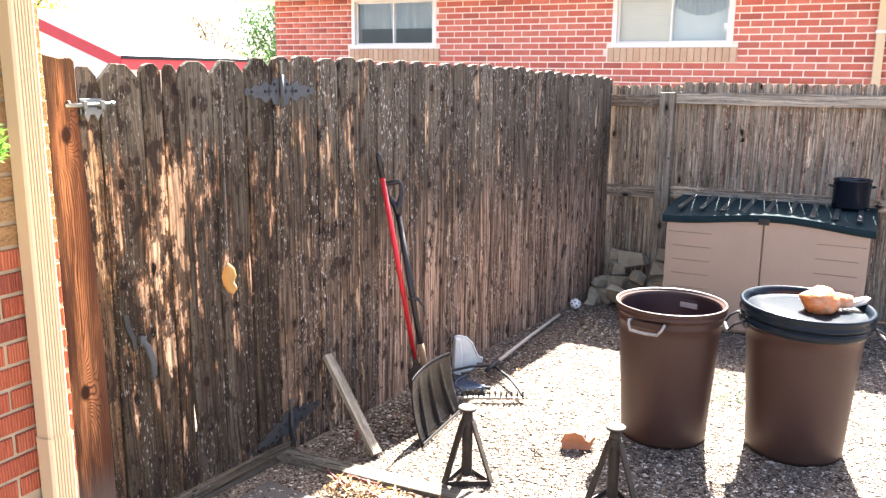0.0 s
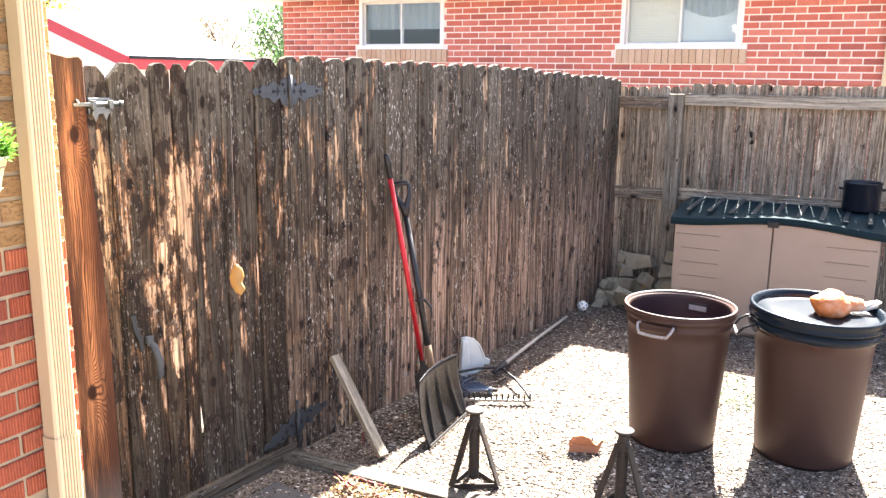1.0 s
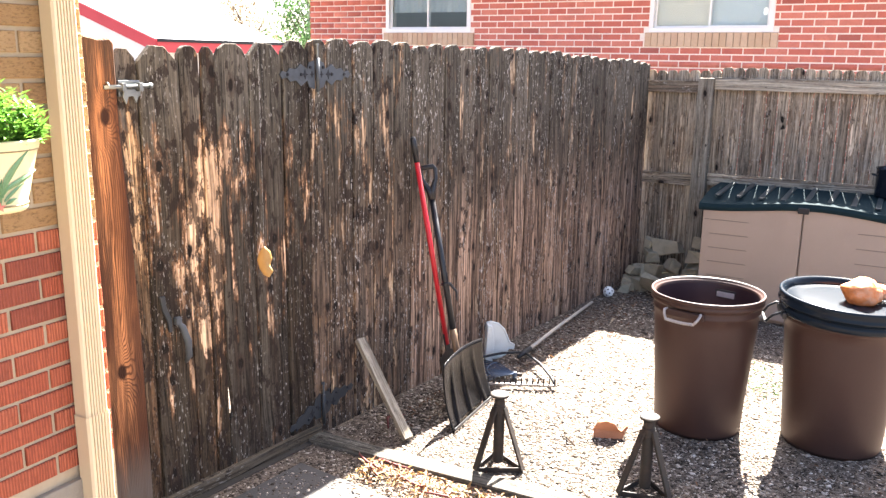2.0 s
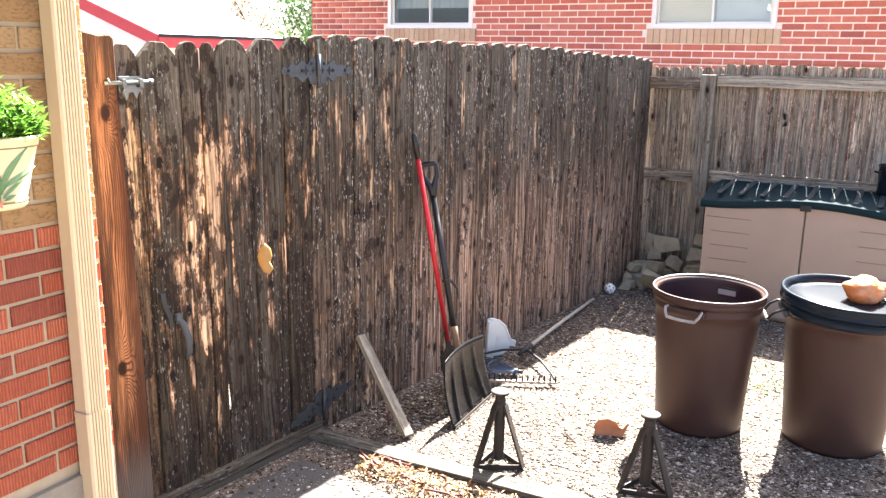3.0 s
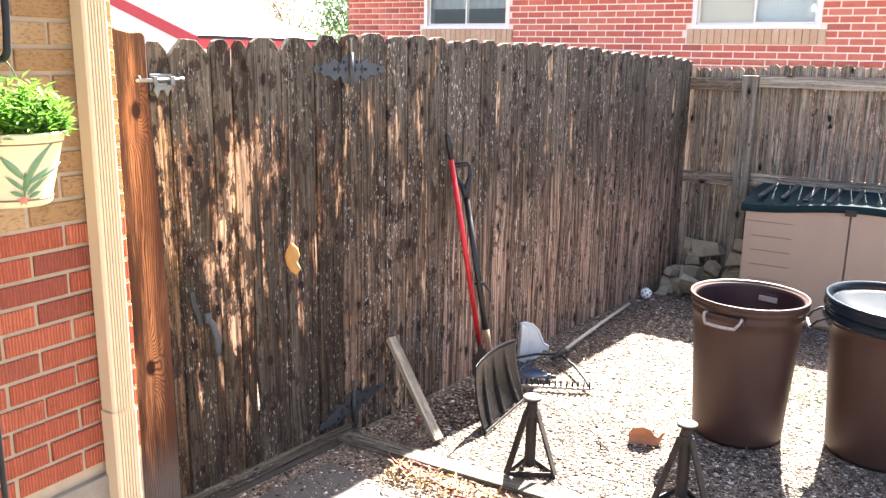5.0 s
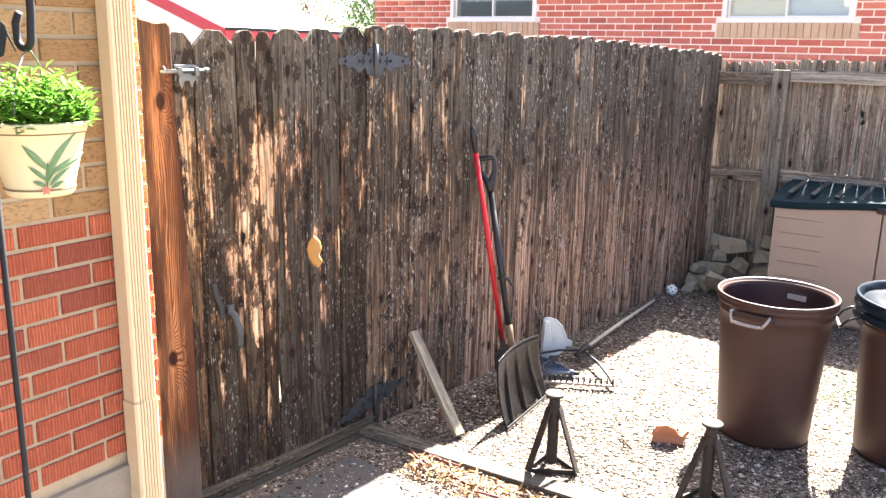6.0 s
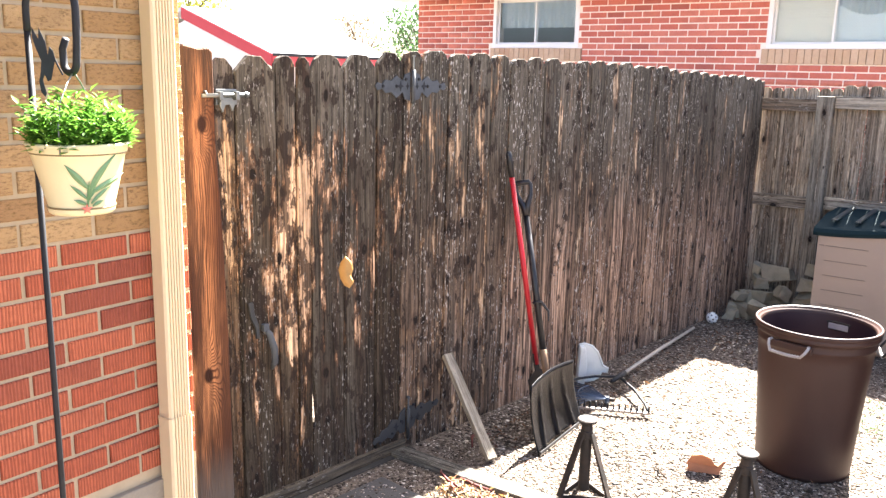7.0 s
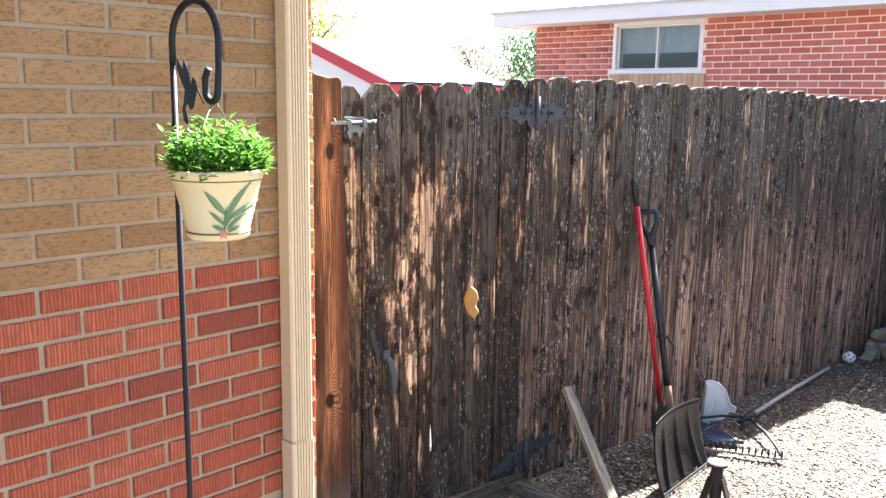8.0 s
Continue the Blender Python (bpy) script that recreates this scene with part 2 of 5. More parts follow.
def plain(name, c, rough=0.6, metal=0.0, vary=0.25, scale=12.0, bump=0.15, dist=0.002, tint=None, coord="Object"):
    """A surface of one colour with soft stains and fine grain."""
    k = Mat(name, rough, metal)
    n1 = k.noise(k.coords((scale,) * 3, coord), 1, 5, 0.6)
    n2 = k.noise(k.coords((scale * 14,) * 3, coord), 1, 3, 0.6)
    col = k.mix(k.math("MULTIPLY", k.step(n1, 0.4, 0.75), vary), c, tint or tuple(v * 0.55 for v in c))
    col = k.mix(k.math("MULTIPLY", k.step(n2, 0.5, 0.75), vary * 0.5), col, tuple(min(1.0, v * 1.35) for v in c))
    k.color(col).bump(n2, bump, dist)
    return k.m


mortar_near = plain("mortar", (0.42, 0.335, 0.225), 0.95, scale=25, bump=0.5)
mortar_house = plain("house_mortar", (0.86, 0.75, 0.66), 0.95, scale=25, bump=0.4)
concrete = plain("concrete", (0.27, 0.235, 0.185), 0.95, scale=8, bump=0.5, dist=0.004, vary=0.45)
concrete_old = plain("rubble_concrete", (0.36, 0.31, 0.225), 0.95, scale=10, bump=0.7, dist=0.006, vary=0.5, tint=(0.12, 0.12, 0.08))
cream_metal = plain("cream_painted_metal", (0.61, 0.49, 0.31), 0.45, scale=4, vary=0.15, tint=(0.6, 0.45, 0.3))
white_paint = plain("white_paint", (0.80, 0.79, 0.77), 0.6, scale=3, vary=0.12)
red_paint = plain("red_paint", (0.50, 0.055, 0.065), 0.6, scale=3, vary=0.2)
roof_pale = plain("pale_roofing", (0.55, 0.56, 0.58), 0.85, scale=3, vary=0.3, bump=0.4)
black_iron = plain("black_iron", (0.014, 0.015, 0.018), 0.62, 0.2, scale=20, vary=0.4, tint=(0.03, 0.034, 0.042))
hinge_iron = plain("worn_black_hinge", (0.066, 0.074, 0.084), 0.6, 0.2, scale=14, vary=0.5, tint=(0.012, 0.012, 0.014))
hinge_dark = plain("weathered_dark_hinge", (0.034, 0.036, 0.039), 0.6, 0.2, scale=14, vary=0.5, tint=(0.045, 0.045, 0.045))
galvanised = plain("galvanised_steel", (0.19, 0.20, 0.195), 0.42, 0.8, scale=30, vary=0.4)
worn_steel = plain("worn_bare_steel", (0.30, 0.27, 0.24), 0.5, 0.5, scale=30, vary=0.5, tint=(0.12, 0.07, 0.045))
dark_steel = plain("rusty_dark_steel", (0.020, 0.017, 0.015), 0.7, 0.2, scale=18, vary=0.6, tint=(0.055, 0.034, 0.023))
bin_plastic = plain("brown_bin_plastic", (0.047, 0.0240, 0.0190), 0.46, scale=5, vary=0.25, bump=0.12)
bin_plastic.node_tree.nodes["Principled BSDF"].inputs["Specular IOR Level"].default_value = 0.24
lid_plastic = plain("dark_lid_plastic", (0.0085, 0.0135, 0.0200), 0.24, scale=6, vary=0.3)
lid_plastic.node_tree.nodes["Principled BSDF"].inputs["Specular IOR Level"].default_value = 0.13
beige_plastic = plain("beige_shed_plastic", (0.34, 0.258, 0.200), 0.55, scale=3, vary=0.15, bump=0.2)
grip_grey = plain("worn_grey_plastic", (0.30, 0.28, 0.27), 0.4, scale=30, vary=0.35)
handle_black = plain("handle_plastic", (0.008, 0.008, 0.010), 0.4, scale=20, vary=0.4)
# Bin plastic darkened: the shade inside the bin is put into the colour.
bin_inner_shade = plain("shaded_plum_plastic", (0.030, 0.016, 0.019), 0.38, scale=6, vary=0.3)
teal_plastic = plain("dark_green_lid_plastic", (0.012, 0.024, 0.028), 0.8, scale=6, vary=0.3)
teal_plastic.node_tree.nodes["Principled BSDF"].inputs["Specular IOR Level"].default_value = 0.05
# Paler, glossier copy of the lid plastic: the ribs' sun glint put into colour.
rib_glint_plastic = plain("glinting_lid_plastic", (0.030, 0.040, 0.044), 0.3, scale=12, vary=0.4)
black_plastic = plain("black_plastic", (0.016, 0.016, 0.018), 0.32, scale=10, vary=0.3)
scoop_plastic = plain("glossy_black_blade", (0.006, 0.006, 0.007), 0.22, scale=14, vary=0.35, tint=(0.018, 0.017, 0.016))
scoop_plastic.node_tree.nodes["Principled BSDF"].inputs["Specular IOR Level"].default_value = 0.16
red_fibre = plain("red_fibreglass", (0.44, 0.016, 0.024), 0.3, scale=10, vary=0.15)
blue_steel = plain("blue_painted_steel", (0.050, 0.074, 0.118), 0.55, 0.1, scale=20, vary=0.4)
pale_plastic = plain("milky_plastic", (0.62, 0.66, 0.66), 0.35, scale=9, vary=0.35, tint=(0.36, 0.38, 0.38))
ball_white = plain("white_plastic", (0.78, 0.77, 0.74), 0.45, scale=20, vary=0.15)
terracotta = plain("terracotta", (0.40, 0.17, 0.09), 0.85, scale=20, vary=0.3)
enamel_black = plain("black_enamel", (0.010, 0.012, 0.018), 0.12, scale=40, vary=0.2)
pot_glaze = plain("cream_glaze", (0.70, 0.62, 0.36), 0.28, scale=8, vary=0.12)
pot_green = plain("green_glaze", (0.13, 0.24, 0.11), 0.3, scale=25, vary=0.35, tint=(0.25, 0.36, 0.20))
pot_line = plain("olive_glaze", (0.20, 0.15, 0.065), 0.35, scale=30, vary=0.3)
pot_red = plain("coral_glaze", (0.65, 0.20, 0.14), 0.3, scale=25, vary=0.2)
soil = plain("potting_soil", (0.04, 0.028, 0.02), 0.95, scale=40, vary=0.4, bump=0.8)
cloth_orange = plain("orange_cloth", (0.66, 0.17, 0.035), 0.85, scale=10, vary=0.85, tint=(0.72, 0.48, 0.33), bump=0.5, dist=0.006)
red_stem = plain("dry_red_stem", (0.13, 0.030, 0.026), 0.7, scale=30, vary=0.5)
bark = plain("bark", (0.10, 0.075, 0.055), 0.95, scale=8, vary=0.5, bump=0.8, dist=0.02)
pole_grey = plain("grey_pole", (0.30, 0.29, 0.28), 0.8, scale=4, vary=0.3)
handle_wood = plain("grey_handle_wood", (0.42, 0.37, 0.31), 0.7, scale=14, vary=0.35)
tan_wood = plain("tan_handle_wood", (0.20, 0.12, 0.068), 0.7, scale=18, vary=0.4)
kerb_grey = plain("kerb_concrete", (0.050, 0.044, 0.038), 0.95, scale=9, bump=0.6, dist=0.004, vary=0.5)
pad_grey = plain("pad_concrete", (0.076, 0.072, 0.070), 0.95, scale=8, bump=0.5, dist=0.004, vary=0.45)
blind_cream = plain("cream_blind", (0.88, 0.80, 0.66), 0.8, scale=5, vary=0.15)
curtain_and_sky_pale = plain("pale_curtain_and_sky", (0.74, 0.78, 0.78), 0.9, scale=5, vary=0.2)
room_dark = plain("room_wall", (0.5, 0.49, 0.47), 0.9, scale=2, vary=0.3)


def leaf_mat(name, a, b, trans=0.4):
    k = Mat(name, 0.55)
    isl = k.node("ShaderNodeNewGeometry").outputs["Random Per Island"]
    n = k.noise(k.coords((40, 40, 40), shift=False), 1, 3)
    col = k.mix(isl, a, b)
    col = k.mix(k.math("MULTIPLY", n, 0.4), col, tuple(v * 0.6 for v in a))
    k.color(col)
    tr = k.node("ShaderNodeBsdfTranslucent", Color=col)
    mx = k.node("ShaderNodeMixShader", Fac=trans)
    k.nt.links.new(k.bsdf.outputs[0], mx.inputs[1])
    k.nt.links.new(tr.outputs[0], mx.inputs[2])
    k.nt.links.new(mx.outputs[0], k.nt.nodes["Material Output"].inputs["Surface"])
    return k.m


leaf_plant = leaf_mat("plant_leaf", (0.065, 0.18, 0.020), (0.16, 0.33, 0.045), 0.38)
leaf_tree = leaf_mat("tree_leaf", (0.05, 0.11, 0.035), (0.11, 0.19, 0.07), 0.35)
leaf_yellow = leaf_mat("yellowing_leaf", (0.20, 0.22, 0.04), (0.34, 0.30, 0.06), 0.4)
leaf_brown = leaf_mat("sparse_brown_leaf", (0.14, 0.10, 0.06), (0.22, 0.17, 0.10), 0.3)
leaf_dry = leaf_mat("dry_leaf", (0.085, 0.032, 0.018), (0.26, 0.135, 0.062), 0.2)
leaf_gold = leaf_mat("golden_leaf", (0.30, 0.165, 0.050), (0.46, 0.29, 0.105), 0.3)


def gravel_mat():
    k = Mat("gravel_stone", 0.85)
    isl = k.node("ShaderNodeNewGeometry").outputs["Random Per Island"]
    ramp = k.node("ShaderNodeValToRGB", Fac=isl)
    el = ramp.color_ramp.elements
    el[0].color, el[1].color = (0.020, 0.015, 0.011, 1), (0.66, 0.60, 0.52, 1)
    for p, c in ((0.26, (0.042, 0.032, 0.024, 1)), (0.46, (0.13, 0.100, 0.077, 1)), (0.74, (0.27, 0.215, 0.172, 1)), (0.90, (0.50, 0.43, 0.365, 1))):
        el.new(p).color = c
    n = k.noise(k.coords((160, 160, 160), shift=False), 1, 3)
    k.color(k.mix(k.math("MULTIPLY", n, 0.22), ramp.outputs[0], (0.13, 0.104, 0.082))).bump(n, 0.3, 0.002)
    return k.m


def ground_mat():
    k = Mat("gravel_ground", 0.95)
    v = k.node("ShaderNodeTexVoronoi", Vector=k.coords((60, 60, 60), shift=False), Scale=1.0)
    big = k.noise(k.coords((1.3, 1.3, 1.3), shift=False), 1, 4)
    c = k.mix(k.node("ShaderNodeSeparateColor", Color=v.outputs["Color"]).outputs[0], (0.060, 0.046, 0.035), (0.20, 0.162, 0.130))
    c = k.mix(k.math("MULTIPLY", k.step(big, 0.4, 0.7), 0.4), c, (0.12, 0.092, 0.070))
    k.color(c).bump(v.outputs["Distance"], 0.8, -0.008)
    return k.m


stone = gravel_mat()
earth = ground_mat()


def glass_mat():
    k = Mat("window_glass", 0.02)
    k.color((0.9, 0.95, 0.95))
    k.bsdf.inputs["Transmission Weight"].default_value = 1.0
    k.bsdf.inputs["IOR"].default_value = 1.45
    return k.m


glass = glass_mat()

# ---- building helpers ----


def part(name, bm, material, parent=None, label="", smooth=False):
    """Links a bmesh as one mesh object, under parent if one is given."""
    me = bpy.data.meshes.new(name)
    bm.to_mesh(me)
    bm.free()
    me.materials.append(material)
    if smooth:
        me.shade_smooth()
    return hang(name, me, parent, label)


def hang(name, me, parent=None, label="", m=None):
    ob = new(name, me)
    if parent is not None:
        ob.parent = parent
    if m is not None:
        ob.matrix_basis = m
    return tagged(ob, label)


def thing(name, m, label, category, group="", kind=""):
    ob = new(name)
    ob.matrix_basis = m
    ob.empty_display_size = 0.1
    return tagged(ob, label, category, group, kind)


def box(x0, x1, y0, y1, z0, z1, bevel=0.0, seg=2, bm=None):
    bm2 = bmesh.new()
    bmesh.ops.create_cube(bm2, size=1)
    bmesh.ops.transform(bm2, matrix=Matrix.Translation(((x0 + x1) / 2, (y0 + y1) / 2, (z0 + z1) / 2)) @ Matrix.Diagonal((x1 - x0, y1 - y0, z1 - z0, 1)), verts=bm2.verts)
    if bevel:
        bmesh.ops.bevel(bm2, geom=bm2.edges[:], offset=bevel, segments=seg, affect="EDGES", profile=0.6)
    return join(bm, bm2)


def join(bm, extra):
    if bm is None:
        return extra
    me = bpy.data.meshes.new("tmp")
    extra.to_mesh(me)
    extra.free()
    bm.from_mesh(me)
    bpy.data.meshes.remove(me)
    return bm


def moved(bm, m):
    bmesh.ops.transform(bm, matrix=m, verts=bm.verts)
    return bm


def slab(pts, y0, y1, bevel=0.0):
    """An outline in x and z, given thickness along y."""
    bm = bmesh.new()
    a = [bm.verts.new((x, y0, z)) for x, z in pts]
    b = [bm.verts.new((x, y1, z)) for x, z in pts]
    bm.faces.new(a)
    bm.faces.new(b[::-1])
    for i in range(len(pts)):
        j = (i + 1) % len(pts)
        bm.faces.new((a[j], a[i], b[i], b[j]))
    bmesh.ops.recalc_face_normals(bm, faces=bm.faces[:])
    if bevel:
        bmesh.ops.bevel(bm, geom=bm.edges[:], offset=bevel, segments=1, affect="EDGES")
    return bm


def lathe(profile, n=40, closed=False):
    """A profile of radius and height, turned round z."""
    bm = bmesh.new()
    rings = []
    for r, z in profile:
        if r < 1e-5:
            rings.append([bm.verts.new((0, 0, z))])
        else:
            rings.append([bm.verts.new((r * math.cos(2 * math.pi * i / n), r * math.sin(2 * math.pi * i / n), z)) for i in range(n)])
    pairs = list(zip(rings, rings[1:]))
    if closed:
        pairs.append((rings[-1], rings[0]))
    for a, b in pairs:
        for i in range(n):
            j = (i + 1) % n
            f = [a[i % len(a)], a[j % len(a)], b[j % len(b)], b[i % len(b)]]
            f = [v for k, v in enumerate(f) if v not in f[:k]]
            if len(f) > 2:
                bm.faces.new(f)
    bmesh.ops.recalc_face_normals(bm, faces=bm.faces[:])
    return bm


def tube(pts, r, n=10, caps=True, flat=1.0):
    """A round bar along points; r is one radius, or one for each point."""
    bm = bmesh.new()
    pts = [Vector(p) for p in pts]
    rs = r if isinstance(r, (list, tuple)) else [r] * len(pts)
    side = None
    rings = []
    for i, p in enumerate(pts):
        d = (pts[min(i + 1, len(pts) - 1)] - pts[max(i - 1, 0)]).normalized()
        if side is None:
            side = d.orthogonal().normalized()
        side = (side - d * side.dot(d)).normalized()
        up = d.cross(side)
        rings.append([bm.verts.new(p + rs[i] * (math.cos(2 * math.pi * k / n) * side + flat * math.sin(2 * math.pi * k / n) * up)) for k in range(n)])
    for a, b in zip(rings, rings[1:]):
        for k in range(n):
            bm.faces.new((a[k], a[(k + 1) % n], b[(k + 1) % n], b[k]))
    if caps:
        bm.faces.new(rings[0][::-1])
        bm.faces.new(rings[-1])
    bmesh.ops.recalc_face_normals(bm, faces=bm.faces[:])
    return bm


def bar(a, b, w, h, bevel=0.0):
    """A rectangular bar from a to b: w across, h in the upright sense."""
    a, b = Vector(a), Vector(b)
    d = b - a
    x = d.normalized()
    up = Vector((0, 0, 1)) if abs(x.z) < 0.95 else Vector((0, 1, 0))
    y = up.cross(x).normalized()
    z = x.cross(y)
    m = Matrix((x, y, z)).transposed().to_4x4()
    m.translation = (a + b) / 2
    bm = box(-d.length / 2, d.length / 2, -w / 2, w / 2, -h / 2, h / 2, bevel)
    return moved(bm, m)


def lying(name, a, b, w, h, bevel, material, parent=None):
    """A board from a to b whose own z runs along it, so that its grain does too."""
    a, b = Vector(a), Vector(b)
    z = (b - a).normalized()
    x = (Vector((0, 0, 1)) - z * z.z).normalized()
    m = Matrix((x, z.cross(x), z)).transposed().to_4x4()
    m.translation = b
    ob = part(name, box(-h / 2, h / 2, -w / 2, w / 2, -(b - a).length, 0, bevel), material, parent) if parent else part(name, box(-h / 2, h / 2, -w / 2, w / 2, -(b - a).length, 0, bevel), material)
    ob.matrix_basis = m
    return ob


def arc(c, r, a0, a1, n, ax=(1, 0, 0), az=(0, 0, 1)):
    c, ax, az = Vector(c), Vector(ax), Vector(az)
    return [c + r * (math.cos(radians(a0 + (a1 - a0) * i / n)) * ax + math.sin(radians(a0 + (a1 - a0) * i / n)) * az) for i in range(n + 1)]


def raw_mesh(name, verts, faces, material, smooth=False):
    """A large mesh from arrays of vertices and equal-sided faces."""
    me = bpy.data.meshes.new(name)
    verts, faces = np.asarray(verts, np.float32), np.asarray(faces, np.int32)
    k = faces.shape[1]
    me.vertices.add(len(verts))
    me.vertices.foreach_set("co", verts.ravel())
    me.loops.add(faces.size)
    me.loops.foreach_set("vertex_index", faces.ravel())
    me.polygons.add(len(faces))
    me.polygons.foreach_set("loop_start", np.arange(0, faces.size, k, dtype=np.int32))
    me.polygons.foreach_set("loop_total", np.full(len(faces), k, np.int32))
    me.materials.append(material)
    me.update(calc_edges=True)
    me.validate()
    if smooth:
        me.shade_smooth()
    return me


def scatter(rng, base_v, base_f, place, size, flat=1.0, tilt=3.14):
    """Many small turned copies of one shape in one pair of arrays."""
    n = len(place)
    ang = rng.uniform(0, 2 * np.pi, n)
    tx, ty = rng.uniform(-tilt, tilt, n), rng.uniform(-tilt, tilt, n)
    v = np.repeat(base_v[None], n, 0) * size[:, None, :]
    v = v * rng.uniform(0.75, 1.25, v.shape)
    for t, (i, j) in ((tx, (1, 2)), (ty, (2, 0)), (ang, (0, 1))):
        c, s = np.cos(t)[:, None], np.sin(t)[:, None]
        a, b = v[:, :, i].copy(), v[:, :, j].copy()
        v[:, :, i], v[:, :, j] = a * c - b * s, a * s + b * c
    v += place[:, None, :]
    f = base_f[None] + (np.arange(n) * len(base_v))[:, None, None]
    return v.reshape(-1, 3), f.reshape(-1, base_f.shape[1])


LEAF_V = np.array([(0, 0, 0), (0.35, 0.28, 0.10), (1, 0, 0.02), (0.35, -0.28, 0.10)], float)
LEAF_F = np.array([(0, 1, 2), (0, 2, 3)])

# ---- ground ----
bm = bmesh.new()
bmesh.ops.create_grid(bm, x_segments=8, y_segments=8, size=400)
ground = part("ground", bm, earth)
tagged(ground, "gravelly bare ground of the side yard", "ground", kind="structure")

rng = np.random.default_rng(4)
n = 140000
px = np.concatenate([rng.uniform(1.7, 6.7, n - 25000), rng.uniform(2.2, 3.8, 25000)])
py = np.concatenate([rng.uniform(-0.9, 2.62, n - 25000), rng.uniform(0.4, 2.5, 25000)])
ok = (py < 2.6985 - 0.111 * (px - 2.142) - 0.01) & ~((px > 2.885) & (px < 2.995) & (py > 0.75))
on_pad = (px > 2.12) & (px < 2.60) & (py > 2.0) & (py < 2.50)
ok &= ~on_pad | (rng.random(n) < 0.5)
px, py, lift = px[ok], py[ok], np.where(on_pad[ok], 0.012, 0.0)
s = rng.lognormal(math.log(0.0050), 0.45, len(px)).clip(0.003, 0.020) * np.where(px < 3.2, 0.78, 1.0)
size = np.stack([s * rng.uniform(0.9, 1.5, len(s)), s * rng.uniform(0.7, 1.0, len(s)), s * rng.uniform(0.09, 0.19, len(s))], 1)
iv = np.array([(1, 0, 0), (-1, 0, 0), (0, 1, 0), (0, -1, 0), (0.2, 0.1, 1), (-0.2, 0, -1)], float)
jf = np.array([(0, 2, 4), (2, 1, 4), (1, 3, 4), (3, 0, 4), (2, 0, 5), (1, 2, 5), (3, 1, 5), (0, 3, 5)])
v, f = scatter(rng, iv, jf, np.stack([px, py, lift + rng.uniform(0, 0.0035, len(px))], 1), size, tilt=0.13)
gravel = new("gravel", raw_mesh("gravel", v, f, stone))
tagged(gravel, "loose brown and grey gravel covering the yard", "gravel", kind="stuff")

pad = part("concrete_pad", moved(box(-0.26, 0.26, -0.27, 0.27, -0.02, 0.014, 0.006), pose(2.36, 2.25, 0, 0, 0, -6)), pad_grey)
tagged(pad, "grey concrete stepping pad half buried in gravel", "paving", kind="structure")

# ---- own house wall ----
WY, WX = 2.473, 1.682
COURSE, BLEN, JOINT = 0.0711, 0.2145, 0.0125
Z0 = 1.277
wall_near = part("wall_near", box(-3.0, WX - 0.009, WY + 0.009, WY + 0.24, 0.0, 2.75), mortar_near)
tagged(wall_near, "brick house wall, red ribbed bricks below tan rough bricks", "wall", kind="structure")
foundation = part("foundation", box(-3.0, WX - 0.03, WY - 0.012, WY + 0.2, 0.0, Z0 - 11.5 * COURSE, 0.006), concrete)
tagged(foundation, "rough concrete foundation under the brick wall", "foundation", kind="structure")
eave = part("eave", box(-3.0, 1.84, 1.86, 2.9, 2.62, 2.74, 0.01), white_paint)
tagged(eave, "white boxed eave above the brick wall", "eave", kind="structure")

# ---- neighbour house ----
HX = 9.03
HY0, HY1, HZ = -3.0, 7.415, 2.69
HC, HL, HJ = 0.0695, 0.2135, 0.0135
WIN1, WIN2 = (5.03, 6.225), (1.635, 2.885)
HB, WZ = 2.135, 2.082
bm = box(HX + 0.008, HX + 0.25, HY0, WIN2[0], 0, HZ)
bm = box(HX + 0.008, HX + 0.25, WIN2[1], WIN1[0], 0, HZ, bm=bm)
bm = box(HX + 0.008, HX + 0.25, WIN1[1], HY1 - 0.008, 0, HZ, bm=bm)
bm = box(HX + 0.008, HX + 0.25, WIN2[0], WIN2[1], 0, WZ, bm=bm)
bm = box(HX + 0.008, HX + 0.25, WIN1[0], WIN1[1], 0, WZ, bm=bm)
wall_east = part("wall_east", bm, mortar_house)
tagged(wall_east, "red brick wall of the neighbouring house with pale mortar", "wall", kind="structure")
bm = box(HX + 0.25, HX + 5, HY0, HY0 + 0.2, 0, HZ)
bm = box(HX + 0.25, HX + 5, HY1 - 0.2, HY1, 0, HZ, bm=bm)
bm = box(HX + 4.8, HX + 5, HY0 + 0.2, HY1 - 0.2, 0, HZ, bm=bm)
bm = box(HX + 0.25, HX + 4.8, HY0 + 0.2, HY1 - 0.2, 0.3, 0.4, bm=bm)
tagged(part("wall_east_inner", bm, room_dark), "plain side and rear walls of the neighbouring house", "wall", kind="structure")
house_roof = thing("house_roof", pose(HX, 0, HZ), "low roof with white painted eave over brick house", "roof", kind="structure")
part("soffit", box(-0.45, 5.2, HY0 - 0.4, HY1 + 0.35, 0.0, 0.03), white_paint, house_roof)
part("fascia", box(-0.47, -0.45, HY0 - 0.4, HY1 + 0.35, -0.01, 0.17, 0.004), white_paint, house_roof)
part("gable_fascia", box(-0.45, 5.2, HY1 + 0.35, HY1 + 0.37, -0.01, 0.17, 0.004), white_paint, house_roof)
part("roof_slope", slab([(-0.5, 0.17), (2.5, 1.15), (5.3, 0.17), (5.3, 0.13), (2.5, 1.11), (-0.5, 0.13)], HY0 - 0.42, HY1 + 0.38), roof_pale, house_roof)


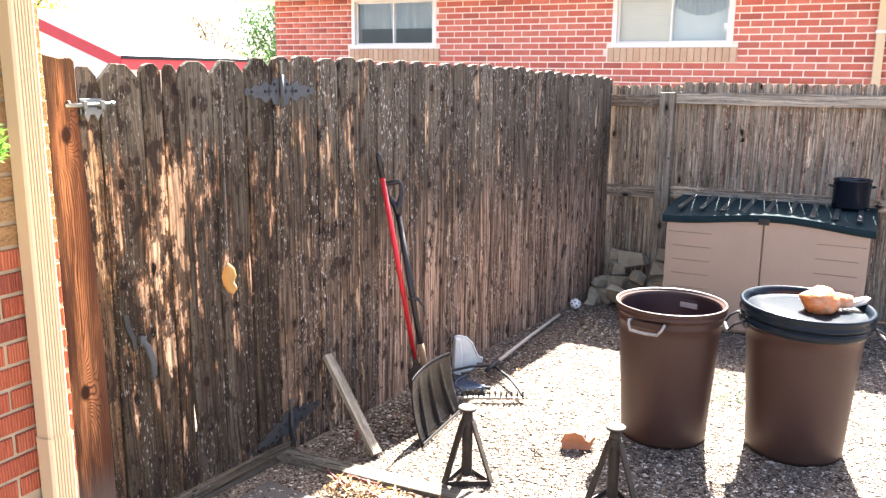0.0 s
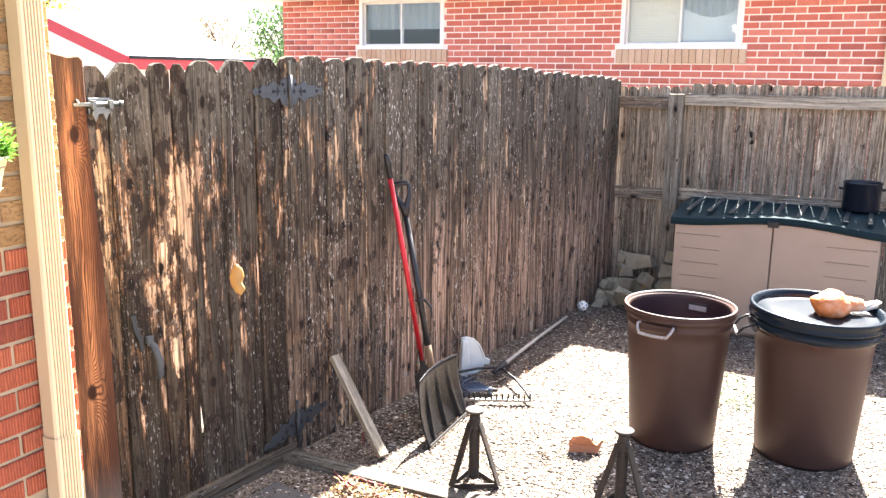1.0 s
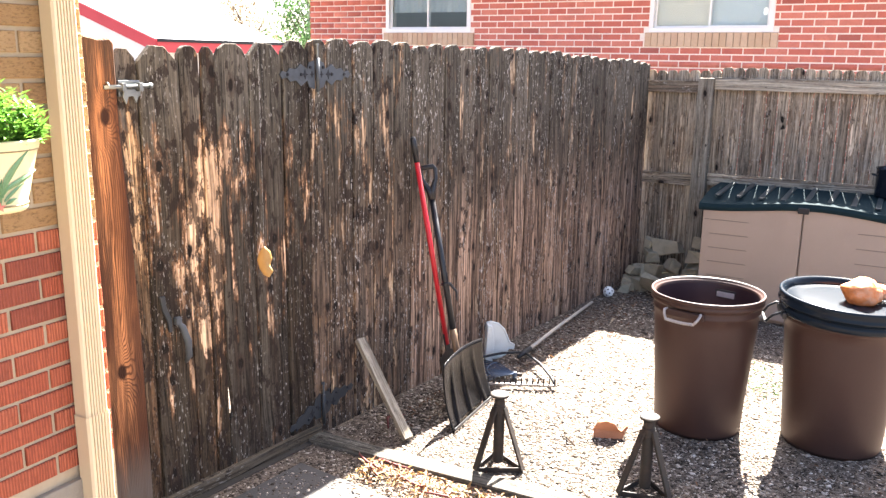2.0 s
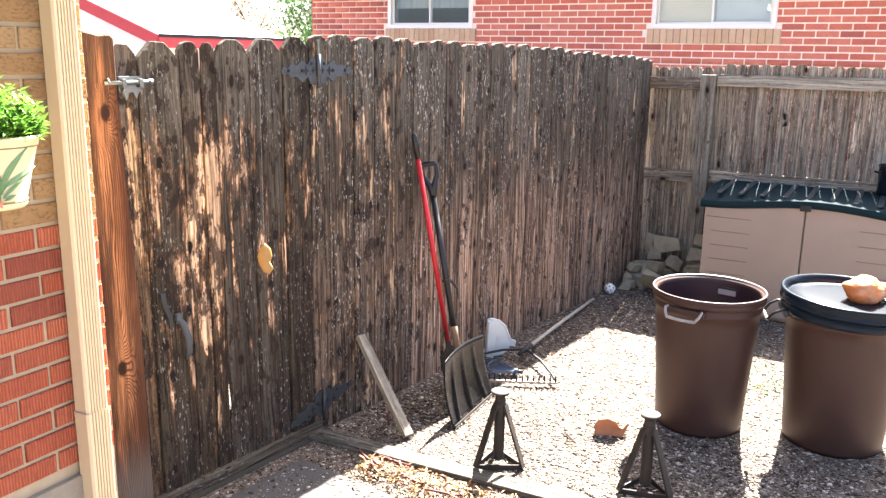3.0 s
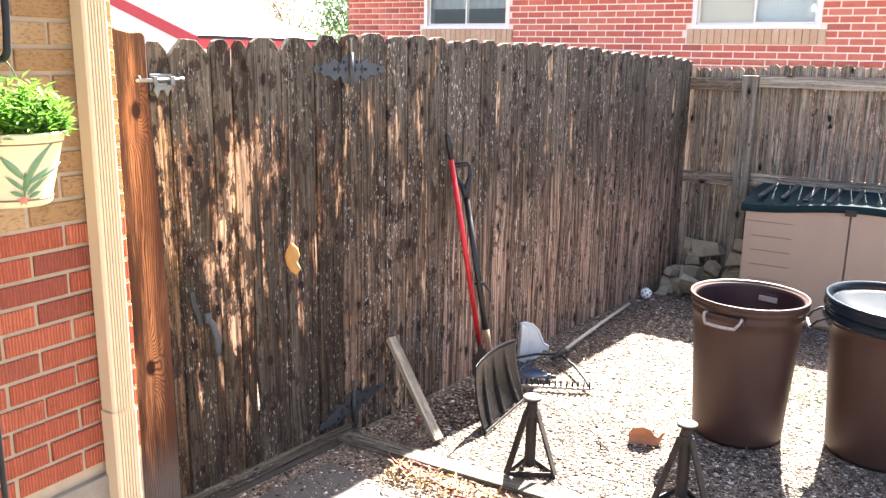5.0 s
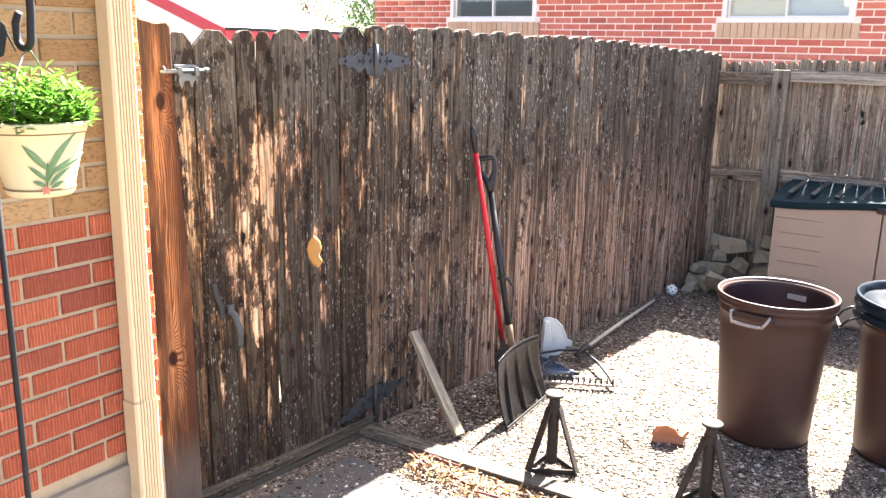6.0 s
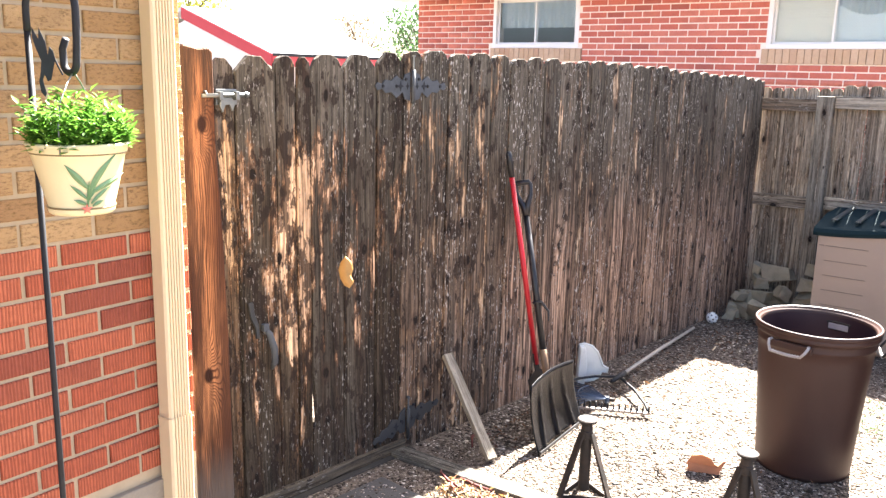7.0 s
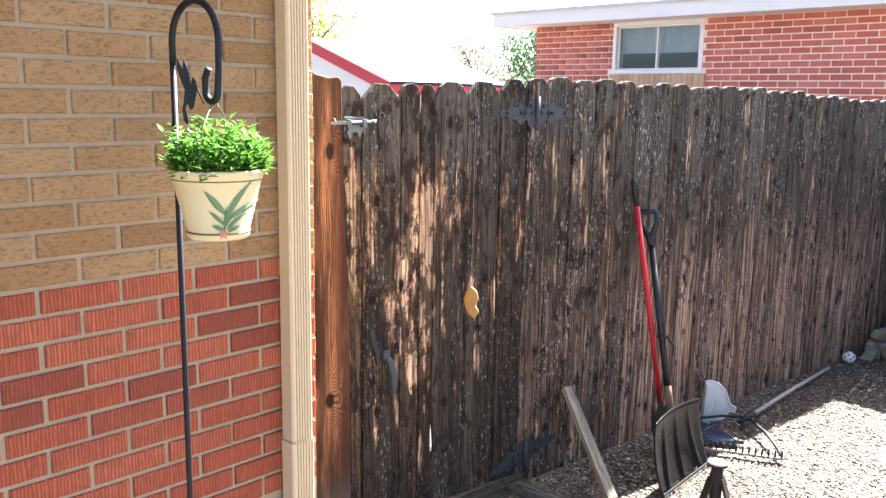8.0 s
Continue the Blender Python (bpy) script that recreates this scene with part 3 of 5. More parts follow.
def sash_window(name, y0, y1, blind, label):
    """A white sliding window of two panes, seen from its -x side."""
    w = thing(name, pose(HX, 0, WZ), label, "window", kind="structure")
    h = HZ - WZ
    fr = 0.045
    bm = box(0.0, 0.09, y0, y1, 0, fr, 0.004)
    bm = box(0.0, 0.09, y0, y1, h - fr, h, 0.004, bm=bm)
    bm = box(0.0, 0.09, y0, y0 + fr, fr, h - fr, 0.004, bm=bm)
    bm = box(0.0, 0.09, y1 - fr, y1, fr, h - fr, 0.004, bm=bm)
    part("window_frame", bm, white_paint, w)
    mid = (y0 + y1) / 2
    for k, (a, b) in enumerate(((y0 + fr, mid + 0.015), (mid - 0.015, y1 - fr))):
        x = 0.03 + 0.025 * k
        t = 0.022
        bm = box(x, x + 0.02, a, b, fr, fr + t, 0.003)
        bm = box(x, x + 0.02, a, b, h - fr - t, h - fr, 0.003, bm=bm)
        bm = box(x, x + 0.02, a, a + t, fr + t, h - fr - t, 0.003, bm=bm)
        bm = box(x, x + 0.02, b - t, b, fr + t, h - fr - t, 0.003, bm=bm)
        sash = part("sash", bm, white_paint, w)
        p = part("pane", box(x + 0.008, x + 0.012, a + t, b - t, fr + t, h - fr - t), glass, sash)
        p.visible_shadow = False
    if blind:
        bm = bmesh.new()
        for i in range(18):
            z = fr + i * (h - 2 * fr) / 18
            bm = box(0.104, 0.107, mid, y1 - fr, z, z + (h - 2 * fr) / 18 - 0.0015, bm=bm)
        part("blind", bm, blind_cream, w, "cream blind drawn behind one pane")
        bm = bmesh.new()
        rows = []
        for i in range(41):
            t = i / 40
            y = y0 + fr + (mid - y0 - fr) * t
            low_z = h - fr - 0.14 - 0.10 * math.sin(math.pi * t)
            rows.append([bm.verts.new((0.115 + 0.010 * math.sin(i * 1.3), y, z)) for z in (low_z, h - fr)])
        for a, b in zip(rows, rows[1:]):
            bm.faces.new((a[0], a[1], b[1], b[0]))
        bmesh.ops.solidify(bm, geom=bm.faces[:], thickness=0.002)
        part("valance", bm, curtain_and_sky_pale, w, "pale swagged valance")
        part("sheer", box(0.130, 0.132, y0 + fr, mid, fr, h - fr), curtain_and_sky_pale, w, "pale sheer curtain")
    else:
        # Added pale sheet behind the panes: sky reflected in the glass, given as colour.
        bm = bmesh.new()
        rows = [[bm.verts.new((0.13 + 0.012 * math.sin(i * 1.1), y0 + fr + (y1 - y0 - 2 * fr) * i / 60, z)) for z in (h * 0.40, h - fr)] for i in range(61)]
        for a, b in zip(rows, rows[1:]):
            bm.faces.new((a[0], a[1], b[1], b[0]))
        bmesh.ops.solidify(bm, geom=bm.faces[:], thickness=0.002)
        part("curtain", bm, curtain_and_sky_pale, w, "added pale half sheet for the sky reflected in the panes")
    return w


sash_window("window_1", *WIN1, False, "white sliding window with two dark reflecting panes")
sash_window("window_2", *WIN2, True, "white sliding window with a cream blind behind")
down = thing("white_downpipe", pose(HX - 0.05, 0.30, 0), "white downpipe on the brick wall", "downpipe")
part("pipe", box(-0.035, 0.035, -0.04, 0.04, 0.0, HZ, 0.012), cream_metal, down)
for z in (0.6, 2.2):
    part("bracket", box(-0.04, 0.05, -0.048, 0.048, z, z + 0.025, 0.003), white_paint, down)

# ---- distant garage, trees, poles ----
garage = thing("garage", pose(10.8, 12.25, 0), "white garage with red trim and pale sloping roof", "garage")
part("wall", box(0.15, 3.2, 0.35, 5.0, 0, 1.95), white_paint, garage)
part("gable", slab([(0.0, 1.95), (4.6, 1.95), (2.3, 2.72)], 0.15, 0.19), white_paint, garage).matrix_basis = pose(0, 0.35, 0, 0, 0, 90) @ pose(0, -0.34, 0)
part("roof", slab([(0.0, 1.96), (2.65, 2.86), (5.3, 1.96), (5.3, 2.04), (2.65, 2.94), (0, 2.04)], 0.0, 3.4), roof_pale, garage).matrix_basis = Matrix(((0, 1, 0, 0), (1, 0, 0, 0), (0, 0, 1, 0), (0, 0, 0, 1)))
part("eave_trim", box(-0.02, 3.42, -0.03, 0.0, 1.80, 2.0, 0.004), red_paint, garage)
part("drip_edge", box(-0.03, 3.43, -0.05, -0.03, 1.985, 2.045, 0.004), black_iron, garage)
part("rake_trim", slab([(0, 1.80), (2.65, 2.70), (2.65, 2.93), (0, 2.03)], -0.03, 0.0), red_paint, garage).matrix_basis = Matrix(((0, 1, 0, 0), (1, 0, 0, 0), (0, 0, 1, 0), (0, 0, 0, 1)))


def tree(m, height, spread, leaf, label, seed, count=2600, leaf_size=0.13, gap=0.5):
    """A tapered trunk with limbs and a crown of many small leaves in clumps."""
    r = np.random.default_rng(seed)
    t = thing("tree", m, label, "tree")
    trunk = tube([(0, 0, -0.05), (0.03, 0.05, height * 0.3), (-0.04, 0.0, height * 0.62)], [0.16, 0.12, 0.06], 8)
    ends = []
    for i in range(11):
        a, z = r.uniform(0, 6.28), r.uniform(0.28, 0.6) * height
        e = Vector((math.cos(a) * spread * r.uniform(0.35, 0.9), math.sin(a) * spread * r.uniform(0.35, 0.9), z + r.uniform(0.12, 0.4) * height))
        trunk = join(trunk, tube([(0, 0.02, z), Vector((e.x * 0.5, e.y * 0.5, z + (e.z - z) * 0.6)), e], [0.05, 0.03, 0.01], 6))
        ends += [e, Vector((e.x * 0.6, e.y * 0.6, z + (e.z - z) * 0.8))]
    ends.append(Vector((0, 0, height * 0.85)))
    part("trunk", trunk, bark, t, smooth=True)
    ends = np.array([e[:] for e in ends])
    pick = ends[r.integers(0, len(ends), count)]
    place = pick + r.normal(0, gap, (count, 3)) * np.array((1, 1, 0.7)) * spread * 0.35
    size = np.repeat(r.uniform(0.6, 1.2, (count, 1)) * leaf_size, 3, 1)
    v, f = scatter(r, LEAF_V, LEAF_F, place, size)
    hang("crown", raw_mesh("crown", v, f, leaf), t)
    return t


tree(pose(22.5, 18.0, 0), 4.6, 1.5, leaf_tree, "blue-green leafy tree beyond the garage", 3)
tree(pose(16.6, 12.9, 0), 3.4, 0.75, leaf_tree, "slender bright green tree beside the poles", 8, 1500, 0.10)
tree(pose(24.0, 22.0, 0), 4.2, 1.6, leaf_brown, "sparse brownish tree in the distance", 5, 1100, 0.12)
tree(pose(17.5, 24.0, 0), 5.6, 2.0, leaf_yellow, "yellow-green tree above the garage roof", 11, 2600, 0.15)
for m, r, h, mt, lab in ((pose(23.6, 18.9, 0), 0.10, 8.0, pole_grey, "pale grey utility pole"), (pose(21.5, 16.6, 0), 0.11, 3.9, bark, "short dark wooden pole")):
    p = thing("utility_pole", m, lab, "pole")
    part("shaft", tube([(0, 0, 0), (0, 0, h * 0.5), (0, 0, h)], [r * 1.15, r, r * 0.85], 12), mt, p, smooth=True)
    part("cap", lathe([(0, h + 0.05), (r * 0.7, h + 0.04), (r * 0.95, h), (r * 0.95, h - 0.06), (0, h - 0.06)], 12), mt, p)
wire = thing("overhead_wire", pose(23.6, 18.9, 6.1), "thin overhead cable between poles", "cable")
part("strand", tube([(-14 + i * 1.4, 3.4 - i * 0.34, -0.5 + 0.02 * (i - 5) ** 2) for i in range(11)], 0.012, 6), black_iron, wire)

# ---- side fence and gate ----
FENCE = pose(2.142, 2.6985, 0, 0, 0, math.degrees(math.atan(-0.111)))
rnd = random.Random(12)


def top_at(u):
    """The height of the fence's top line along it."""
    for (a, za), (b, zb) in zip(TOPS, TOPS[1:]):
        if u <= b:
            return za + (zb - za) * (u - a) / (b - a)
    return TOPS[-1][1]


TOPS = [(1.06, 1.858), (2.3, 1.845), (2.87, 1.836), (3.7, 1.806), (4.62, 1.768)]


def picket(u0, u1, z0, z1, ear, thick=0.026, skew=0.0, groove=0.0022):
    w = u1 - u0
    e = min(ear, w * 0.36)
    pts = [(u0, z0), (u1, z0 + skew), (u1, z1 - e * 1.15), (u1 - e * 0.45, z1 - e * 0.35), (u1 - e * 1.05, z1), (u0 + e * 1.05, z1 - 0.002), (u0 + e * 0.45, z1 - e * 0.35), (u0, z1 - e * 1.15)]
    if ear > 0.044:
        pts = [(u0, z0), (u1, z0 + skew), (u1, z1 - e * 1.05), (u1 - e, z1 - 0.003), (u0 + e, z1), (u0, z1 - e * 1.0)]
    return slab(pts, 0.0, thick, groove)


side_fence = thing("side_fence", FENCE, "weathered brown dog-eared board fence", "fence", kind="structure")
u = 1.0640
while u < 4.60:
    w = 0.1475 + rnd.uniform(-0.010, 0.010)
    u1 = min(u + w, 4.615)
    bm = picket(u, u1 - rnd.choice((0.004, 0.005, 0.007)), -0.025 + rnd.uniform(-0.01, 0.012), top_at(u) + rnd.uniform(-0.012, 0.010), 0.04)
    moved(bm, Matrix.Translation((0, rnd.uniform(-0.004, 0.004), 0)))
    part("board", bm, wood_panel if u < 1.5 else wood_fence, side_fence)
    u = u1
for z in (0.32, 0.98, 1.56):
    part("rail", box(0.82, 4.6, 0.031, 0.0615, z, z + 0.088, 0.003), wood_grey, side_fence)
for u in (1.02, 2.7, 4.52):
    part("post", box(u - 0.045, u + 0.045, 0.062, 0.152, 0, 1.72, 0.004), wood_grey, side_fence)

gate_post = part("gate_post", slab([(-0.300, -0.02), (-0.146, -0.02), (-0.150, 0.80), (-0.160, 1.15), (-0.178, 1.50), (-0.180, 1.818), (-0.196, 1.833), (-0.236, 1.829), (-0.300, 1.842)], -0.03, 0.065, 0.006), wood_post)
gate_post.matrix_basis = FENCE
tagged(gate_post, "reddish weathered timber gate post with dark knots", "post")

gate = thing("gate", FENCE, "closed weathered board gate with peeling dark stain", "gate")
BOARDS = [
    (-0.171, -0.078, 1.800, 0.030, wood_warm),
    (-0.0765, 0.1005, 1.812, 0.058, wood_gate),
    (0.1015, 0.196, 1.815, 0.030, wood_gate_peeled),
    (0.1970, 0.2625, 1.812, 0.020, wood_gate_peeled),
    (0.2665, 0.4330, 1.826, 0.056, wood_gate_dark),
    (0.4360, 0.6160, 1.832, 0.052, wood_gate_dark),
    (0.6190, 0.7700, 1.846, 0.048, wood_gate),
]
for i, (a, b, top, ear, mt) in enumerate(BOARDS):
    if i == 0:
        bm = slab([(-0.136, 0.056), (b - 0.004, 0.056), (b - 0.004, top - 0.034), (b - 0.034, top), (a + 0.030, top), (a + 0.003, top - 0.034), (a + 0.003, 1.50), (-0.152, 1.15), (-0.140, 0.80)], 0.0, 0.026, 0.0022)
    elif i == 4:
        e = ear
        pts = [(a + 0.004, 0.056), (b, 0.056), (b, top - e * 1.15), (b - e * 0.45, top - e * 0.35), (b - e * 1.05, top), (a + e * 1.05, top), (a + e * 0.45, top - e * 0.35), (a, top - e * 1.15), (a + 0.001, 0.52), (a + 0.019, 0.31), (a + 0.017, 0.28), (a + 0.003, 0.265)]
        bm = slab(pts, 0.0, 0.020, 0.0020)
    elif i == 3:
        e = ear
        bm = slab([(a, 0.056), (b, 0.056), (b, top - e * 1.15), (b - e * 1.05, top), (a + e * 1.3, top), (a + 0.009, top - e * 1.15), (a + 0.008, 1.73), (a + 0.001, 1.66), (a + 0.001, 0.5)], 0.0, 0.020, 0.0022)
    else:
        bm = picket(a + 0.0026, b - 0.0040, 0.056, top, ear)
    moved(bm, Matrix.Translation((0, rnd.uniform(-0.004, 0.003), 0)))
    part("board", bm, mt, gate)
part("bottom_rail", box(-0.165, 0.77, 0.030, 0.068, 0.20, 0.285, 0.003), wood_gate, gate)
part("top_rail", box(-0.165, 0.77, 0.030, 0.068, 1.50, 1.59, 0.003), wood_gate, gate)
part("brace", bar((-0.12, 0.052, 0.36), (0.72, 0.052, 1.48), 0.036, 0.088, 0.003), wood_gate, gate)

panel = thing("gate_side_panel", FENCE, "two weathered fixed boards beside the gate", "fence", kind="structure")
part("board", picket(0.7745, 0.8880, -0.02, 1.855, 0.034), wood_panel, panel)
part("board", picket(0.8930, 1.0540, -0.03, 1.862, 0.040), wood_panel, panel)
sill = lying("gate_sill", FENCE @ Vector((-0.19, 0.026, 0.033)), FENCE @ Vector((0.80, 0.026, 0.033)), 0.088, 0.054, 0.004, wood_sill)
tagged(sill, "weathered timber sill under the gate", "sill", kind="structure")
kerb = part("gate_kerb", box(-0.30, 0.84, -0.048, 0.10, -0.03, 0.006, 0.004), kerb_grey)
kerb.matrix_basis = FENCE
tagged(kerb, "grey concrete strip below the gate", "kerb", kind="structure")

# hinges, latch and handle
for z, flip in ((1.705, 1), (0.135, -1)):
    hg = thing("strap_hinge", FENCE @ pose(0.815, -0.004, z), "black ornamental strap hinge screwed to the gate", "hinge", "gate hinges")
    leaf = [(-0.012, 0.060), (-0.045, 0.050), (-0.058, 0.022), (-0.095, 0.044), (-0.125, 0.022), (-0.160, 0.026), (-0.178, 0.008), (-0.205, 0.016), (-0.218, 0.0), (-0.205, -0.018), (-0.178, -0.012), (-0.160, -0.030), (-0.125, -0.026), (-0.095, -0.050), (-0.058, -0.026), (-0.045, -0.055), (-0.012, -0.064)]
    if flip < 0:
        leaf = [(x, v + 0.28 * (x + 0.012) + 0.02) for x, v in leaf]
    hinge_mat = hinge_iron if flip > 0 else hinge_dark
    gl = part("gate_leaf", slab(leaf, -0.006, 0.0, 0.001), hinge_mat, hg)
    pl = part("post_leaf", slab([(-x, v) for x, v in ([(q, w) for q, w in leaf] if flip > 0 else [(q, w - 0.56 * (q + 0.012) * 0.75) for q, w in leaf])][::-1], -0.006, 0.0, 0.001), hinge_mat, hg)
    for x in (-0.072, -0.030, 0.030, 0.072):
        q = 0.019 if abs(x) > 0.05 else 0.013
        rise = 0.0 if flip > 0 else (0.02 + 0.28 * x if x < 0 else 0.02 - 0.14 * x)
        star = [(x + (q if k % 2 == 0 else q * 0.4) * math.sin(k * math.pi / 4), rise + 1.2 * (q if k % 2 == 0 else q * 0.4) * math.cos(k * math.pi / 4)) for k in range(8)]
        part("star_ornament", slab(star[::-1], -0.0082, -0.0055, 0.0008), black_iron, gl if x < 0 else pl)
    part("barrel", tube([(0, -0.012, -0.075), (0, -0.012, 0.07)], 0.009, 12), hinge_mat, hg, smooth=True)
    part("pin", tube([(0, -0.012, -0.085), (0, -0.012, 0.128)], 0.0045, 8), galvanised if flip > 0 else hinge_iron, hg)
    part("pin_head", tube([(0, -0.012, 0.124), (0, -0.012, 0.132)], 0.009, 10), galvanised if flip > 0 else hinge_iron, hg)
    for x, v in ((-0.095, 0.0), (-0.175, 0.0), (-0.04, 0.03), (0.04, 0.03), (0.095, 0.0), (0.175, 0.0)):
        part("bolt_head", lathe([(0, 0.006), (0.006, 0.005), (0.008, 0.0), (0, 0.0)], 10), black_iron, gl if x < 0 else pl).matrix_basis = pose(x, -0.006, v + (0.28 * x if flip < 0 and x < 0 else 0.05 * (flip < 0)), 90, 0, 0)

latch = thing("gate_latch", FENCE @ pose(-0.135, -0.034, 1.665), "galvanised gate latch with sliding bolt", "latch")
part("plate", box(-0.035, 0.052, 0.012, 0.032, -0.030, 0.026, 0.004), galvanised, latch)
part("bolt", tube([(-0.098, 0.0, 0.004), (0.078, 0.0, 0.006)], 0.0075, 12), galvanised, latch, smooth=True)
part("knob", lathe([(0, 0.014), (0.010, 0.012), (0.011, 0.0), (0, 0.0)], 14), galvanised, latch).matrix_basis = pose(0.078, 0, 0.006, 0, 90, 0)
part("catch", slab([(-0.02, -0.004), (0.02, -0.004), (0.034, -0.028), (0.024, -0.052), (0.012, -0.028), (-0.006, -0.030), (-0.016, -0.056), (-0.028, -0.030)], -0.002, 0.008, 0.001), galvanised, latch)
part("staple", tube(arc((-0.085, 0.004, 0.004), 0.016, 0, 180, 8, (0, 1, 0)), 0.004, 8), galvanised, latch)
for x in (-0.025, 0.042):
    part("strap", box(x - 0.008, x + 0.008, -0.011, 0.014, -0.012, 0.018, 0.003), galvanised, latch)

handle = thing("thumb_latch", FENCE @ pose(0.0, -0.004, 0.74), "worn dark blue-grey thumb latch handle on the gate", "latch")
part("strike", slab([(-0.052, 0.145), (-0.030, 0.145), (-0.026, 0.10), (-0.006, 0.05), (-0.004, 0.0), (-0.018, -0.005), (-0.022, 0.04), (-0.044, 0.09)], -0.012, 0.0, 0.002), hinge_dark, handle)
part("grip", tube([(0.018, -0.004, 0.035), (0.030, -0.028, 0.01), (0.044, -0.038, -0.05), (0.050, -0.030, -0.11), (0.052, -0.006, -0.145)], [0.007, 0.010, 0.011, 0.010, 0.005], 10, flat=1.3), hinge_iron, handle, smooth=True)
part("thumb_piece", box(0.008, 0.034, -0.022, 0.0, 0.02, 0.050, 0.004), hinge_iron, handle)

# ---- back fence ----
BX = 6.745
back_fence = thing("back_fence", pose(BX, 0, 0), "weathered grey-brown picket fence with horizontal rails", "fence", kind="structure")
y = 2.215
while y > -3.0:
    w = 0.0845 + rnd.uniform(-0.006, 0.006)
    gap = 0.0034 if rnd.random() < 0.6 else 0.002
    top = (1.715 if y > 1.7 else 1.745) + rnd.uniform(-0.008, 0.008)
    bm = picket(-(y), -(y - w + gap), 0.02, top, 0.024, 0.013, groove=0.0015)
    moved(bm, Matrix.Rotation(radians(-90), 4, "Z"))
    moved(bm, Matrix.Translation((rnd.uniform(0, 0.004), 0, 0)))
    part("picket", bm, wood_grey, back_fence)
    y -= w
for y0, y1, z, mt in ((1.788, 2.19, 1.545, wood_grey), (-3.0, 1.672, 1.575, wood_rail), (1.788, 2.19, 0.815, wood_grey), (-3.0, 1.672, 0.835, wood_grey)):
    lying("rail", (-0.0225, y0, z + 0.046), (-0.0225, y1, z + 0.046), 0.039, 0.092, 0.003, mt, back_fence)
part("post", box(-0.098, -0.004, 1.674, 1.786, -0.02, 1.662, 0.005), wood_rail, back_fence)
part("post", box(-0.098, -0.004, -0.80, -0.69, -0.02, 1.662, 0.005), wood_rail, back_fence)

# ---- downspout ----
spout = thing("downspout", pose(1.571, WY, 0), "cream painted ribbed metal downspout on the brick corner", "downspout")


def spout_outline(w, d):
    pts = [(-w / 2, 0.0)]
    pts += [(-w / 2, -d + 0.006), (-w / 2 + 0.006, -d)]
    k = 6
    for i in range(k):
        a = -w / 2 + 0.010 + i * (w - 0.020) / k
        b = (w - 0.020) / k
        pts += [(a, -d), (a + b * 0.55, -d), (a + b * 0.65, -d + 0.0045), (a + b * 0.9, -d + 0.0045)]
    pts += [(w / 2 - 0.006, -d), (w / 2, -d + 0.006), (w / 2, 0.0)]
    return pts


def spout_tube(rows, w, d):
    bm = bmesh.new()
    prev = None
    for z, dy, grow in rows:
        ring = [bm.verts.new((x * grow, y0 * grow + dy, z)) for x, y0 in spout_outline(w, d)]
        if prev:
            for i in range(len(ring)):
                j = (i + 1) % len(ring)
                bm.faces.new((prev[i], prev[j], ring[j], ring[i]))
        prev = ring
    bmesh.ops.recalc_face_normals(bm, faces=bm.faces[:])
    return bm


part("pipe", spout_tube([(0.668, -0.004, 0.97), (1.5, -0.004, 0.97), (2.62, -0.004, 0.97)], 0.082, 0.058), cream_metal, spout)
part("lower_pipe", spout_tube([(0.36, -0.004, 1.02), (0.60, -0.004, 1.04), (0.676, -0.003, 1.06)], 0.082, 0.058), cream_metal, spout, "cream lower pipe with slipped joint")
part("outlet", spout_tube([(0.02, -0.16, 1.0), (0.10, -0.10, 1.0), (0.30, -0.005, 1.0), (0.375, -0.003, 1.07)], 0.082, 0.058), cream_metal, spout)

# ---- bins ----


